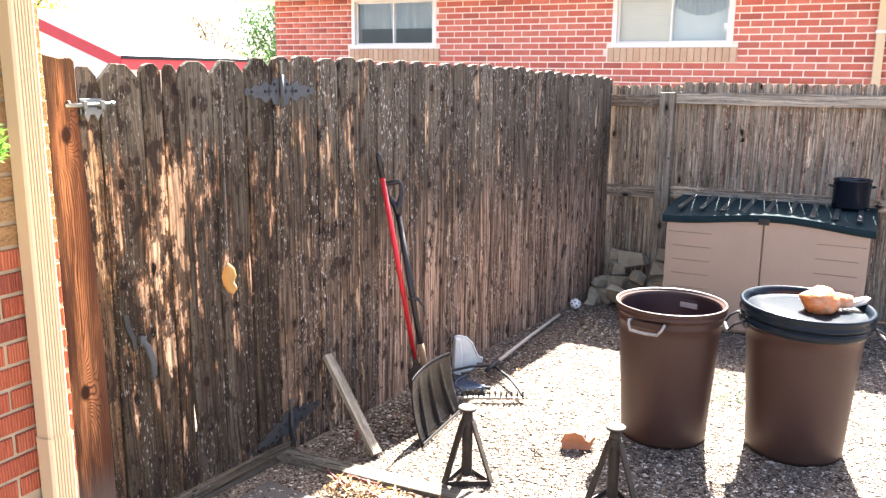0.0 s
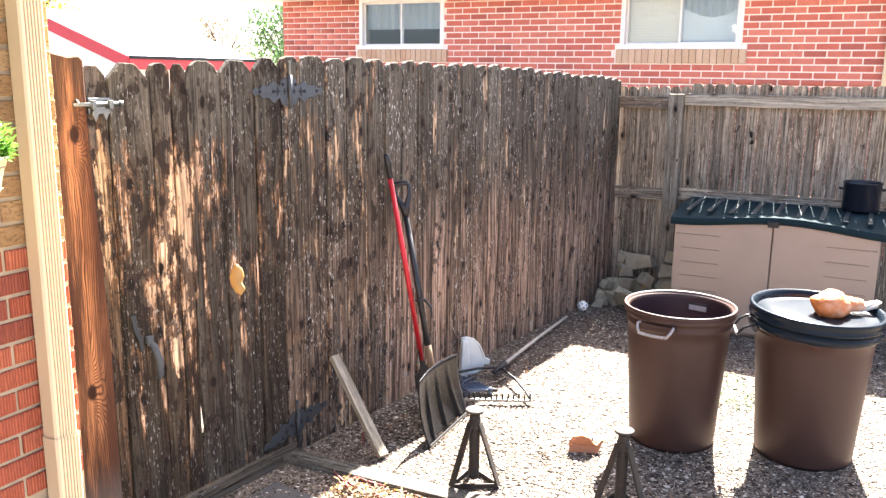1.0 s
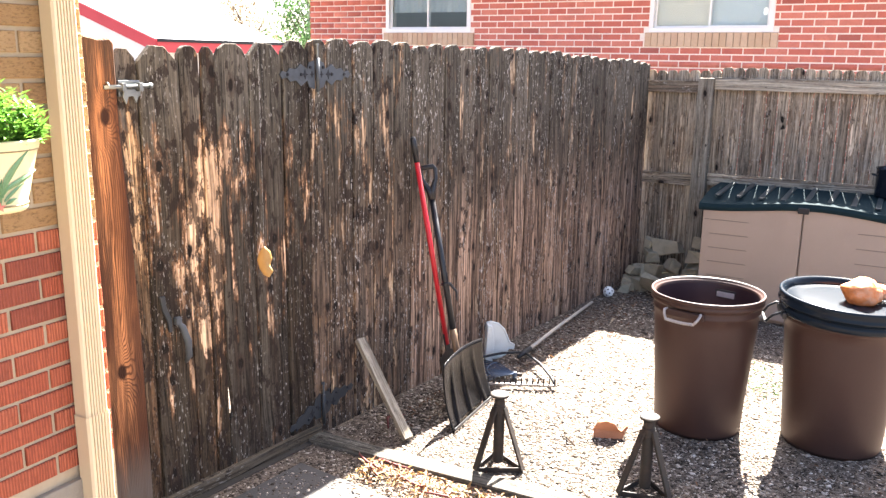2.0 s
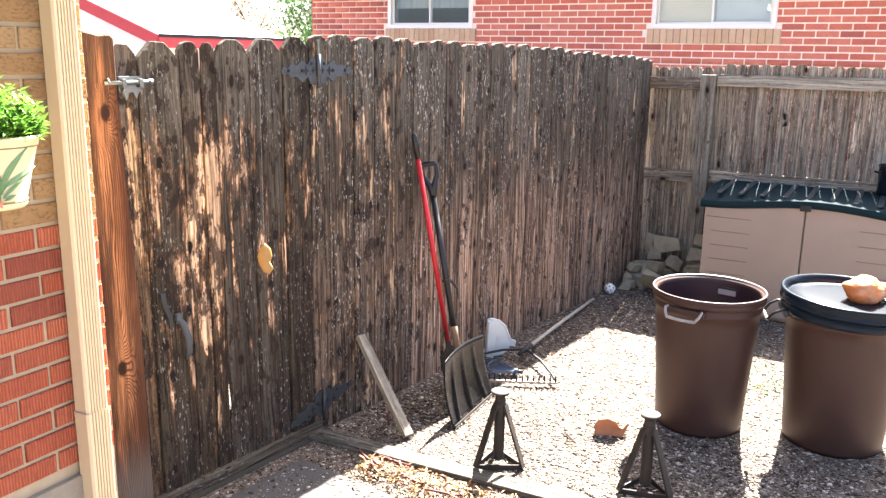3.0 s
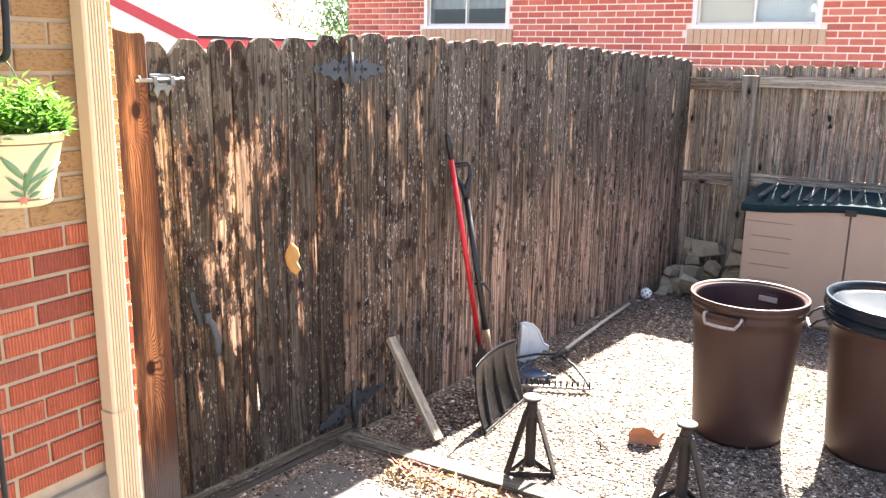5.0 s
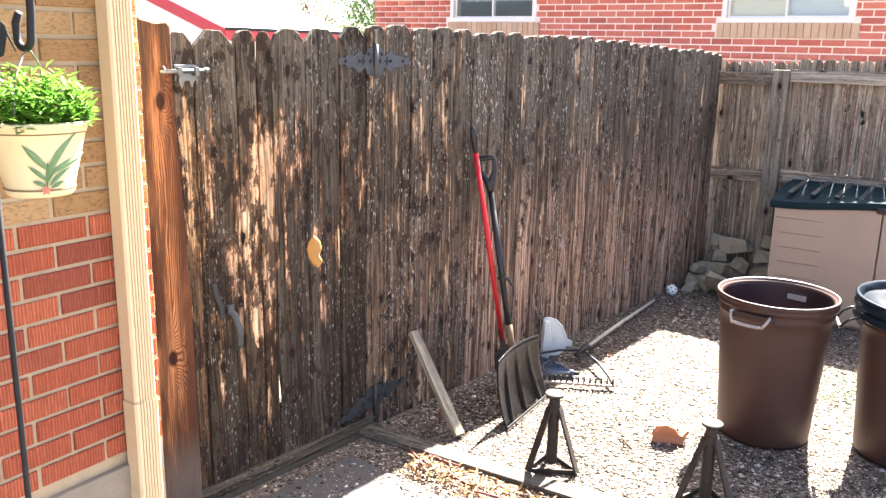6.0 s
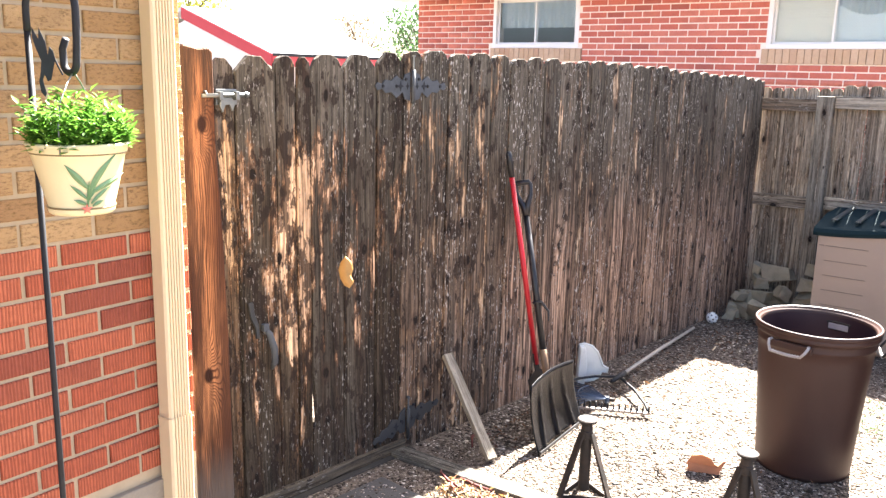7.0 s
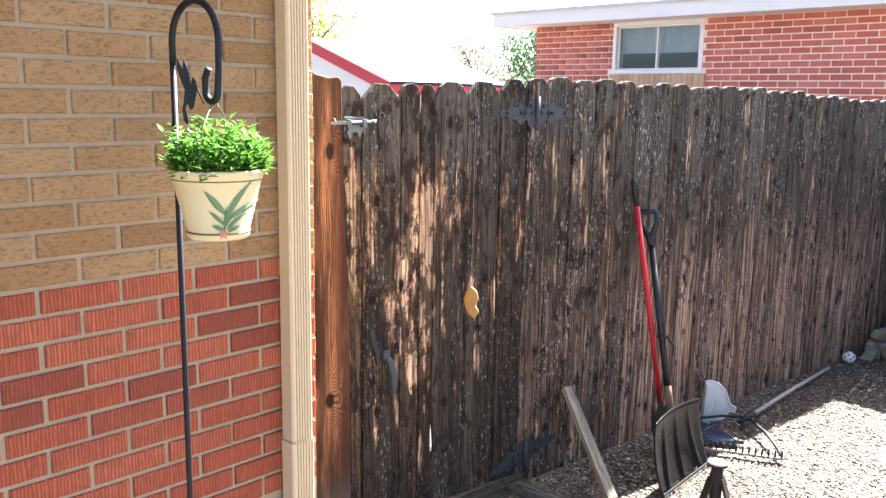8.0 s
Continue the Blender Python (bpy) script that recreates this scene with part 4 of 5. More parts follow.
def bin_body(m, height, r0, r1, label, handles):
    b = thing("trash_bin", m, label, "bin", "brown trash bins")
    prof = [(0.0, 0.012), (r0 - 0.01, 0.012), (r0, 0.0), (r0 + 0.004, 0.02)]
    for t, dr in ((0.25, 0), (0.5, 0), (0.74, 0), (0.80, 0.0), (0.868, 0.0), (0.874, 0.004), (0.882, 0.006), (0.892, 0.006), (0.898, 0.004), (0.92, 0.003), (0.932, 0.003)):
        prof.append((r0 + (r1 - r0) * t + dr, height * t))
    prof += [(r1 + 0.003, height - 0.046), (r1 + 0.009, height - 0.044), (r1 + 0.012, height - 0.040), (r1 + 0.012, height - 0.027), (r1 + 0.010, height - 0.023), (r1 + 0.0105, height - 0.020), (r1 + 0.014, height - 0.018), (r1 + 0.0155, height - 0.014), (r1 + 0.0155, height - 0.006), (r1 + 0.013, height - 0.001), (r1 + 0.009, height), (r1 + 0.004, height - 0.003), (r1 + 0.001, height - 0.010), (r1 - 0.005, height - 0.013), (r1 - 0.009, height - 0.016), (r1 - 0.012, height - 0.03), (r0 + (r1 - r0) * 0.5 - 0.006, height * 0.5), (r0 - 0.008, 0.02), (0.0, 0.018)]
    part("body", lathe(prof, 64), bin_plastic, b, smooth=True)
    # Thin added shell that carries the painted shade of the bin's inside.
    part("inner_wall", lathe([(r1 - 0.0135, height - 0.030), (r0 + (r1 - r0) * 0.5 - 0.0085, height * 0.5), (r0 - 0.011, 0.024), (0.0, 0.023), (0.0, 0.021), (r0 - 0.009, 0.0215), (r0 + (r1 - r0) * 0.5 - 0.007, height * 0.5), (r1 - 0.0125, height - 0.030)], 64, closed=False), bin_inner_shade, b, "added shell with the bin's inner shade painted in dark plum", smooth=True)
    part("handle_slot", moved(box(r1 - 0.022, r1 - 0.008, -0.062, 0.062, height - 0.095, height - 0.050, 0.004), pose(0, 0, 0, 0, 0, handles[1])), black_plastic, b)
    part("handle_plate", moved(box(r1 - 0.026, r1 - 0.0215, -0.046, 0.046, height - 0.088, height - 0.060, 0.003), pose(0, 0, 0, 0, 0, handles[1])), grip_grey, b, "pale inner plate of the handle")
    for ang in handles:
        rot = pose(0, 0, 0, 0, 0, ang)
        bracket = part("handle_bracket", moved(box(r1 - 0.002, r1 + 0.018, -0.098, 0.098, height - 0.082, height - 0.050, 0.006), rot), black_plastic if "lid" in label else bin_plastic, b)
        x, reach, drop = r1 + 0.022, (0.062 if "lid" in label else 0.030), (0.105 if "lid" in label else 0.090)
        for sy in (-1, 1):
            part("handle_arm", moved(tube([(x - 0.012, 0.082 * sy, height - 0.050), (x + 0.004, 0.088 * sy, height - 0.052), (x + reach * 0.6, 0.082 * sy, height - 0.070), (x + reach, 0.068 * sy, height - drop)], 0.0062, 10), rot), handle_black if "lid" in label else grip_grey, bracket, smooth=True)
        ribs = [(x + reach, -0.069 + 0.138 * i / 44, height - drop - 0.004 * math.sin(math.pi * i / 44)) for i in range(45)]
        part("handle_grip", moved(tube(ribs, [0.0078 if i % 4 < 2 else 0.0056 for i in range(45)], 10), rot), grip_grey, bracket, "ribbed pale grey grip")
    return b


bin_a = bin_body(pose(4.025, 1.068, 0), 0.70, 0.205, 0.254, "open brown plastic trash bin with folding handles", (169, -11))
bin_b = bin_body(pose(4.165, 0.462, 0), 0.70, 0.220, 0.272, "brown plastic trash bin closed with dark lid", (105, -75))
lid = thing("bin_lid", pose(4.165, 0.462, 0.664, 2.2, -1.0, 0), "dark navy plastic bin lid with raised rim", "lid")
part("disc", lathe([(0, 0.046), (0.10, 0.048), (0.20, 0.044), (0.262, 0.040), (0.270, 0.046), (0.268, 0.034), (0.20, 0.038), (0, 0.040)], 72), lid_plastic, lid, smooth=True)
lid_rim = part("rim", lathe([(0.266, 0.044), (0.280, 0.066), (0.288, 0.074), (0.296, 0.075), (0.302, 0.070), (0.303, 0.062), (0.300, 0.056), (0.299, 0.034), (0.303, 0.029), (0.302, 0.022), (0.294, 0.018), (0.287, 0.016), (0.286, 0.004), (0.290, 0.000), (0.293, -0.006), (0.292, -0.024), (0.287, -0.030), (0.280, -0.030), (0.280, 0.034), (0.268, 0.036)], 72, closed=True), lid_plastic, lid, smooth=True)
part("skirt_ridge", lathe([(0.286, 0.009), (0.291, 0.008), (0.291, 0.004), (0.286, 0.003)], 72, closed=True), lid_plastic, lid, smooth=True)

# ---- storage shed ----
# Body beige darkened: strips of painted shade for the door grooves and notches.
groove_shade = plain("shaded_groove_plastic", (0.20, 0.15, 0.115), 0.6, scale=5, vary=0.2)
shed = thing("storage_shed", pose(5.965, 0.865, 0), "beige plastic storage shed with dark green lid", "storage box")
part("body", box(0.02, 0.68, -0.655, 0.655, 0.0, 0.80, 0.012), beige_plastic, shed)


def shed_top(y):
    return 0.812 + 0.028 * math.cos(y * 4.3 + 0.35) - 0.006


for s0, s1 in ((-0.655, -0.004), (0.004, 0.655)):
    lo, hi = min(s0, s1), max(s0, s1)
    pts = [(lo, 0.03), (hi, 0.03)] + [(hi - (hi - lo) * i / 12, shed_top(hi - (hi - lo) * i / 12) - 0.004) for i in range(13)]
    bm = slab(pts, -0.004, 0.022, 0.004)
    moved(bm, Matrix.Rotation(radians(90), 4, "Z"))
    for v in bm.verts:
        v.co.x = -abs(v.co.x) if v.co.x < 0 else v.co.x
    d = part("door", bm, beige_plastic, shed)
    out = 0.61 if s0 > 0 else -0.61
    for z in (0.30, 0.40, 0.50, 0.60, 0.70):
        a, b = (0.34, 0.60) if s0 > 0 else (-0.60, -0.34)
        part("groove", box(-0.026, -0.021, a, b, z, z + 0.0045, 0.001), groove_shade, d)
    part("corner_notch", box(-0.027, -0.020, min(out, out * 1.05), max(out, out * 1.05), 0.70, 0.705, 0.001), groove_shade, d)
bm = bmesh.new()
rows = []
NY = 40
for i in range(NY + 1):
    y = -0.685 + 1.37 * i / NY
    z = shed_top(y)
    rows.append([bm.verts.new(p) for p in ((-0.035, y, z - 0.012), (-0.042, y, z + 0.012), (-0.030, y, z + 0.036), (0.0, y, z + 0.044), (0.30, y, 0.872), (0.66, y, 0.876), (0.70, y, 0.86), (0.70, y, 0.80), (0.02, y, z - 0.012))])
for a, b in zip(rows, rows[1:]):
    for k in range(9):
        bm.faces.new((a[k], a[(k + 1) % 9], b[(k + 1) % 9], b[k]))
bm.faces.new(rows[0][::-1])
bm.faces.new(rows[-1])
bmesh.ops.recalc_face_normals(bm, faces=bm.faces[:])
shed_lid = part("lid", bm, teal_plastic, shed, "dark green lid with a wavy front edge", smooth=False)
for i in range(9):
    y = -0.58 + 1.16 * i / 8
    part("rib", bar((0.04, y, 0.868), (0.64, y, 0.883), 0.035, 0.014, 0.005), rib_glint_plastic, shed_lid)
part("hasp", box(-0.05, -0.03, -0.035, 0.035, shed_top(0) - 0.03, shed_top(0) + 0.01, 0.005), black_plastic, shed)

kettle = thing("stock_pot", pose(6.50, 0.36, 0.884), "black enamel stock pot standing on the shed lid", "pot")
part("body", lathe([(0, 0.004), (0.108, 0.004), (0.118, 0.0), (0.122, 0.015), (0.124, 0.19), (0.130, 0.198), (0.130, 0.204), (0.121, 0.203), (0.119, 0.19), (0.115, 0.02), (0, 0.014)], 48), enamel_black, kettle, smooth=True)
for a in (100, -80):
    part("handle", moved(tube([(0.122, -0.04, 0.15), (0.148, -0.03, 0.155), (0.150, 0.03, 0.155), (0.122, 0.04, 0.15)], 0.005, 8), pose(0, 0, 0, 0, 0, a)), enamel_black, kettle, smooth=True)

# ---- loose timber ----
beam = lying("ground_timber", (2.880, 2.60, 0.0), (2.975, 0.45, 0.0), 0.094, 0.050, 0.006, wood_timber)
tagged(beam, "weathered grey landscape timber lying on gravel", "timber")
SX, SY = 3.186, 2.545
stick = lying("leaning_board", (3.085, 2.202, 0.018), (SX, SY, 0.425), 0.052, 0.028, 0.003, wood_rail)
tagged(stick, "short grey board leaning against the fence", "board")

# ---- snow shovel and red-handled tool ----
TWIST = -62


def frame_from(o, x, y):
    y = Vector(y).normalized()
    x = (Vector(x) - y * Vector(x).dot(y)).normalized()
    m = Matrix((x, y, x.cross(y))).transposed().to_4x4()
    m.translation = o
    return m


base = Vector((3.526, 2.114, 0.006))
grip = Vector((3.710, 2.478, 1.225))
sm = frame_from(base, (1, 0.05, -0.05), (-0.004, 0.070, 0.310))
shovel = thing("snow_shovel", sm, "black snow shovel with D-grip leaning on the fence", "shovel")
BW, BH = 0.500, 0.326
inv = sm.inverted()
low_end, mid_end, top_end = inv @ Vector((3.580, 2.182, 0.15)), inv @ Vector((3.600, 2.238, 0.360)), inv @ grip
along = (top_end - mid_end).normalized()
across = Vector((0, 0, 1)).cross(along).normalized() * -1.0
length = (top_end - mid_end).length
across = Matrix.Rotation(radians(TWIST), 3, along) @ across


def blade_grid(offset):
    rows = []
    for j in range(15):
        t = j / 14
        row = []
        for i in range(41):
            s = i / 40 * 2 - 1
            w = BW / 2 * (1.0 - 0.06 * t)
            fold = max(0.0, math.cos(s * (1.0 + 0.35 * t) * math.pi * 3.0)) ** 5.0
            rib = 0.016 * fold * max(0.0, math.sin(math.pi * min(1, 0.1 + t * 1.0))) ** 0.6 if abs(s) < 0.93 else 0
            rib *= 1 - 0.3 * t
            z = -0.020 * (1 - (2 * t - 0.9) ** 2) + 0.014 * s * s + rib + offset
            y = BH * t + 0.018 * (1 - s * s) * t - 0.01 * abs(s) * (1 - t)
            row.append((s * w, y, z + 0.030))
        rows.append(row)
    return rows


bm = bmesh.new()
front = [[bm.verts.new(p) for p in r] for r in blade_grid(0.0)]
back = [[bm.verts.new(p) for p in r] for r in blade_grid(-0.005)]
for j in range(14):
    for i in range(40):
        bm.faces.new((front[j][i], front[j][i + 1], front[j + 1][i + 1], front[j + 1][i]))
        bm.faces.new((back[j][i], back[j + 1][i], back[j + 1][i + 1], back[j][i + 1]))
for i in range(40):
    bm.faces.new((front[0][i + 1], front[0][i], back[0][i], back[0][i + 1]))
    bm.faces.new((front[14][i], front[14][i + 1], back[14][i + 1], back[14][i]))
for j in range(14):
    bm.faces.new((front[j][0], front[j + 1][0], back[j + 1][0], back[j][0]))
    bm.faces.new((front[j + 1][40], front[j][40], back[j][40], back[j + 1][40]))
bmesh.ops.recalc_face_normals(bm, faces=bm.faces[:])
part("blade", bm, scoop_plastic, shovel, "ribbed black plastic scoop blade", smooth=True)
part("wear_strip", bar((-BW / 2, 0.004, 0.047), (BW / 2, 0.004, 0.047), 0.014, 0.006, 0.002), black_plastic, shovel)
part("socket", tube([low_end, mid_end, mid_end + along * 0.05], [0.012, 0.018, 0.0185], 14), tan_wood, shovel, "bare wooden lower shaft", smooth=True)
part("shaft", tube([mid_end + along * 0.040, top_end - along * 0.16], 0.0165, 14), black_plastic, shovel, smooth=True)


def grip_at(a, b):
    return top_end + across * a + along * b


part("d_grip", tube([grip_at(0, -0.17), grip_at(-0.010, -0.12), grip_at(-0.034, -0.065), grip_at(-0.040, -0.012), grip_at(-0.032, 0), grip_at(0.032, 0), grip_at(0.040, -0.012), grip_at(0.034, -0.065), grip_at(0.010, -0.12), grip_at(0, -0.17)], [0.019, 0.017, 0.012, 0.011, 0.014, 0.014, 0.011, 0.012, 0.017, 0.019], 12), black_plastic, shovel, smooth=True)
part("tie", tube(arc(mid_end + along * length * 0.32, 0.021, 0, 360, 12, across, across.cross(along)), 0.007, 8), black_plastic, shovel)
tie = mid_end + along * length * 0.32
part("tie_end", tube([tie + across * 0.02, tie + across * 0.05 - along * 0.05, tie + across * 0.045 - along * 0.10], [0.008, 0.006, 0.003], 8), black_plastic, shovel)

rb, rt = Vector((3.651, 2.250, 0.012)), Vector((3.598, 2.500, 1.390))
rm = frame_from(rb, (1, -0.1, 0), rt - rb)
red = thing("red_handled_spade", rm, "red fibreglass-handled spade standing behind the shovel", "spade")
rl = (rt - rb).length
part("handle", tube([(0, 0.30, 0), (0, rl - 0.12, 0)], 0.0135, 14), red_fibre, red, smooth=True)
part("grip", tube([(0, rl - 0.13, 0), (0, rl - 0.02, 0), (0, rl, 0)], [0.0155, 0.0160, 0.011], 14), black_plastic, red, smooth=True)
part("blade", slab([(-0.08, 0.0), (0.08, 0.0), (0.085, 0.24), (0.02, 0.27), (0.02, 0.36), (-0.02, 0.36), (-0.02, 0.27), (-0.085, 0.24)], -0.003, 0.003, 0.001), dark_steel, red).matrix_basis = pose(0, 0, 0, -90, 0, 0)

# ---- rakes ----
rake = thing("bow_rake", pose(4.40, 2.18, 0), "steel bow rake with grey wooden handle lying on gravel", "rake")
part("handle", tube([(0.02, 0.0, 0.052), (0.6, 0.02, 0.046), (1.30, 0.035, 0.034)], [0.0115, 0.0110, 0.0100], 14), handle_wood, rake, smooth=True)
part("ferrule", tube([(-0.10, 0.0, 0.050), (0.0, 0.0, 0.052), (0.07, 0.0, 0.052)], [0.010, 0.017, 0.0175], 14), black_iron, rake, smooth=True)
A, B = Vector((-0.35, -0.335, 0.026)), Vector((-0.54, 0.05, 0.026))
part("arm", tube([(-0.01, -0.005, 0.052), (-0.15, -0.16, 0.058), (-0.30, -0.295, 0.048), A], 0.0075, 10), black_iron, rake, smooth=True)
part("arm", tube([(-0.01, 0.005, 0.052), (-0.11, 0.10, 0.060), (-0.23, 0.17, 0.060), (-0.40, 0.175, 0.052), (-0.50, 0.13, 0.036), B], 0.0075, 10), black_iron, rake, smooth=True)
head = part("head_bar", bar(A, B, 0.016, 0.014, 0.003), worn_steel, rake, "worn bare steel head")
for i in range(15):
    p = A.lerp(B, i / 14)
    part("tine", tube([p, p + Vector((0.003, 0.001, 0.022)), p + Vector((-0.006, -0.003, 0.044))], [0.0064, 0.0056, 0.003], 8), black_iron, head)

fan = thing("leaf_rake", pose(4.08, 2.10, 0), "dark blue leaf rake head lying by the fence", "rake")
part("hub", lathe([(0, 0.045), (0.010, 0.045), (0.014, 0.03), (0.012, 0.006), (0, 0.004)], 16), blue_steel, fan)
part("stub", tube([(0.0, 0.0, 0.03), (0.03, -0.03, 0.026)], 0.010, 12), dark_steel, fan, smooth=True)
for i in range(12):
    a = radians(66 + 92 * i / 11)
    d = Vector((math.cos(a), math.sin(a), 0))
    ln = 0.285 + 0.02 * math.sin(i * 1.7)
    part("tine", tube([d * 0.012 + Vector((0, 0, 0.036)), d * ln * 0.5 + Vector((0, 0, 0.052)), d * ln + Vector((0, 0, 0.030)), d * (ln + 0.014) + Vector((0, 0, 0.004))], 0.0032, 6, flat=1.3), blue_steel, fan)
part("brace", tube([(Vector((math.cos(radians(x)), math.sin(radians(x)), 0)) * 0.16 + Vector((0, 0, 0.055))) for x in range(66, 159, 8)], 0.0035, 6), blue_steel, fan)

# ---- pale plastic scoop by the fence ----
scoop = thing("plastic_scoop", pose(4.27, 2.395, 0.004, 8, 0, -46), "milky plastic scoop with a curved back, propped on the fence", "scoop")
half = [(0.0, 0.0), (0.0, 0.245), (0.03, 0.250), (0.075, 0.235), (0.115, 0.195), (0.14, 0.14), (0.155, 0.105), (0.188, 0.085), (0.186, 0.062), (0.152, 0.064), (0.142, 0.03), (0.11, 0.01), (0.06, 0.0)]
part("panel", slab(half, 0.0, 0.006, 0.001), pale_plastic, scoop)
part("edge_wall", slab([(0.0, 0.0), (0.045, -0.005), (0.050, 0.12), (0.030, 0.235), (0.0, 0.245)], -0.034, 0.0, 0.003), pale_plastic, scoop)
part("rim", tube([(x, -0.002, z) for x, z in half[1:]], 0.006, 8), pale_plastic, scoop, smooth=True)

# ---- jack stands ----
stand = thing("jack_stand", pose(3.085, 1.728, 0.0, 0, 0, 31), "dark rusty steel jack stand on three-sided base", "jack stand", "jack stands")
foot = [Vector((-0.055, 0.105, 0)), Vector((-0.055, -0.105, 0)), Vector((0.115, 0.0, 0))]
part("column", lathe([(0, 0.030), (0.022, 0.030), (0.024, 0.035), (0.024, 0.265), (0.028, 0.272), (0.028, 0.30), (0.024, 0.305), (0.022, 0.330), (0, 0.330)], 24), dark_steel, stand, smooth=False)
for i, p in enumerate(foot):
    q = p.normalized() * 0.024 + Vector((0, 0, 0.290))
    part("leg", bar(p + Vector((0, 0, 0.012)), q, 0.034, 0.010, 0.001), dark_steel, stand)
    part("base_strip", bar(p + Vector((0, 0, 0.014)), foot[(i + 1) % 3] + Vector((0, 0, 0.014)), 0.006, 0.024, 0.001), dark_steel, stand)
part("saddle", lathe([(0, 0.334), (0.024, 0.336), (0.040, 0.341), (0.042, 0.352), (0.037, 0.355), (0.014, 0.352), (0, 0.352)], 20), dark_steel, stand, "worn steel saddle")
part("ratchet_bar", box(-0.012, 0.012, -0.010, 0.010, 0.30, 0.335, 0.002), dark_steel, stand)
part("pawl", bar((0.02, 0.0, 0.285), (0.075, 0.012, 0.245), 0.012, 0.010, 0.002), dark_steel, stand)
copy_thing(stand, pose(3.195, 1.095, 0.0, 0, 0, 14))

# ---- small things on the gravel ----
ball = thing("perforated_ball", pose(6.015, 2.195, 0.042), "white perforated plastic ball on the gravel", "ball")
bm = bmesh.new()
bmesh.ops.create_uvsphere(bm, u_segments=28, v_segments=18, radius=0.042)
part("shell", bm, ball_white, ball, smooth=True)
gold = math.pi * (3 - math.sqrt(5))
for i in range(24):
    z = 1 - 2 * (i + 0.5) / 24
    r = math.sqrt(1 - z * z)
    d = Vector((r * math.cos(gold * i), r * math.sin(gold * i), z))
    m = d.to_track_quat("Z", "Y").to_matrix().to_4x4()
    m.translation = d * 0.0412
    part("hole", lathe([(0, 0.0012), (0.006, 0.0010), (0.0065, 0.0), (0, -0.001)], 12), black_plastic, ball).matrix_basis = m

shard = thing("terracotta_shard", pose(3.615, 1.365, 0.0, 0, 0, -55), "broken terracotta pot piece on the gravel", "pot")
bm = slab([(-0.085, 0.0), (0.045, -0.004), (0.060, 0.03), (0.088, 0.052), (0.070, 0.062), (0.038, 0.045), (0.018, 0.060), (0.0, 0.088), (-0.035, 0.100), (-0.072, 0.085), (-0.090, 0.045)], -0.006, 0.006, 0.002)
for v in bm.verts:
    v.co.y += 6.0 * v.co.x * v.co.x
part("wall", bm, terracotta, shard)

rr = random.Random(21)


def chunk(x, y, z, sx, sy, sz, ry=0, rz=0, rx=0):
    """A broken piece of concrete with knocked edges."""
    bm = bmesh.new()
    bmesh.ops.create_cube(bm, size=1)
    for v in bm.verts:
        v.co = Vector((v.co.x * sx, v.co.y * sy, v.co.z * sz)) * 0.88 + Vector((rr.uniform(-1, 1) * sx, rr.uniform(-1, 1) * sy, rr.uniform(-1, 1) * sz)) * 0.19
    bmesh.ops.bevel(bm, geom=bm.edges[:], offset=min(sx, sy, sz) * 0.05, segments=1, affect="EDGES")
    bmesh.ops.triangulate(bm, faces=bm.faces[:])
    for v in bm.verts:
        v.co += Vector((rr.uniform(-1, 1), rr.uniform(-1, 1), rr.uniform(-1, 1))) * 0.004
    ob = part("concrete_chunk", bm, concrete_old)
    ob.matrix_basis = pose(x, y, z, rx + rr.uniform(-16, 16), ry + rr.uniform(-20, 20), rz + rr.uniform(-30, 30))
    return tagged(ob, "broken grey concrete chunk in a heap by the fence", "rubble", "rubble heap")


chunk(6.22, 1.93, 0.105, 0.06, 0.22, 0.20, -24, 8)
chunk(6.36, 2.05, 0.05, 0.16, 0.14, 0.10, 0, 20)
chunk(6.40, 1.80, 0.06, 0.20, 0.20, 0.12, 0, -10)
chunk(6.42, 1.64, 0.065, 0.18, 0.17, 0.13, 0, 5)
chunk(6.50, 2.08, 0.10, 0.16, 0.13, 0.16, 5, 40)
chunk(6.58, 1.90, 0.09, 0.20, 0.20, 0.18, 0, 15)
chunk(6.44, 1.96, 0.165, 0.12, 0.10, 0.09, 10, 55)
chunk(6.36, 2.12, 0.15, 0.11, 0.08, 0.08, 12, -20)
chunk(6.45, 1.83, 0.195, 0.10, 0.17, 0.12, 18, -25)
chunk(6.50, 1.65, 0.185, 0.20, 0.20, 0.09, 3, 8)
chunk(6.56, 2.02, 0.235, 0.15, 0.12, 0.10, -8, 30)
chunk(6.60, 1.90, 0.315, 0.16, 0.26, 0.13, 6, -6, 8)
chunk(6.52, 1.65, 0.285, 0.17, 0.19, 0.09, -4, -12)
chunk(6.58, 1.63, 0.375, 0.14, 0.17, 0.09, 4, 14)
chunk(6.60, 2.07, 0.335, 0.07, 0.07, 0.08, 10, 20)
for i in range(12):
    fx, fy = rr.uniform(6.20, 6.48), rr.uniform(1.62, 2.16)
    chunk(fx, fy, 0.03 + 0.55 * max(0.0, fx - 6.26), rr.uniform(0.05, 0.10), rr.uniform(0.05, 0.11), rr.uniform(0.04, 0.08), 0, rr.uniform(0, 90))
chunk(6.28, 2.13, 0.03, 0.09, 0.07, 0.07, 0, 50)

# ---- gloves on the lid ----
gloves = thing("garden_gloves", pose(4.185, 0.372, 0.703, 0, 0, -35) @ Matrix.Scale(1.3, 4), "crumpled orange and cream garden gloves on the bin lid", "gloves")


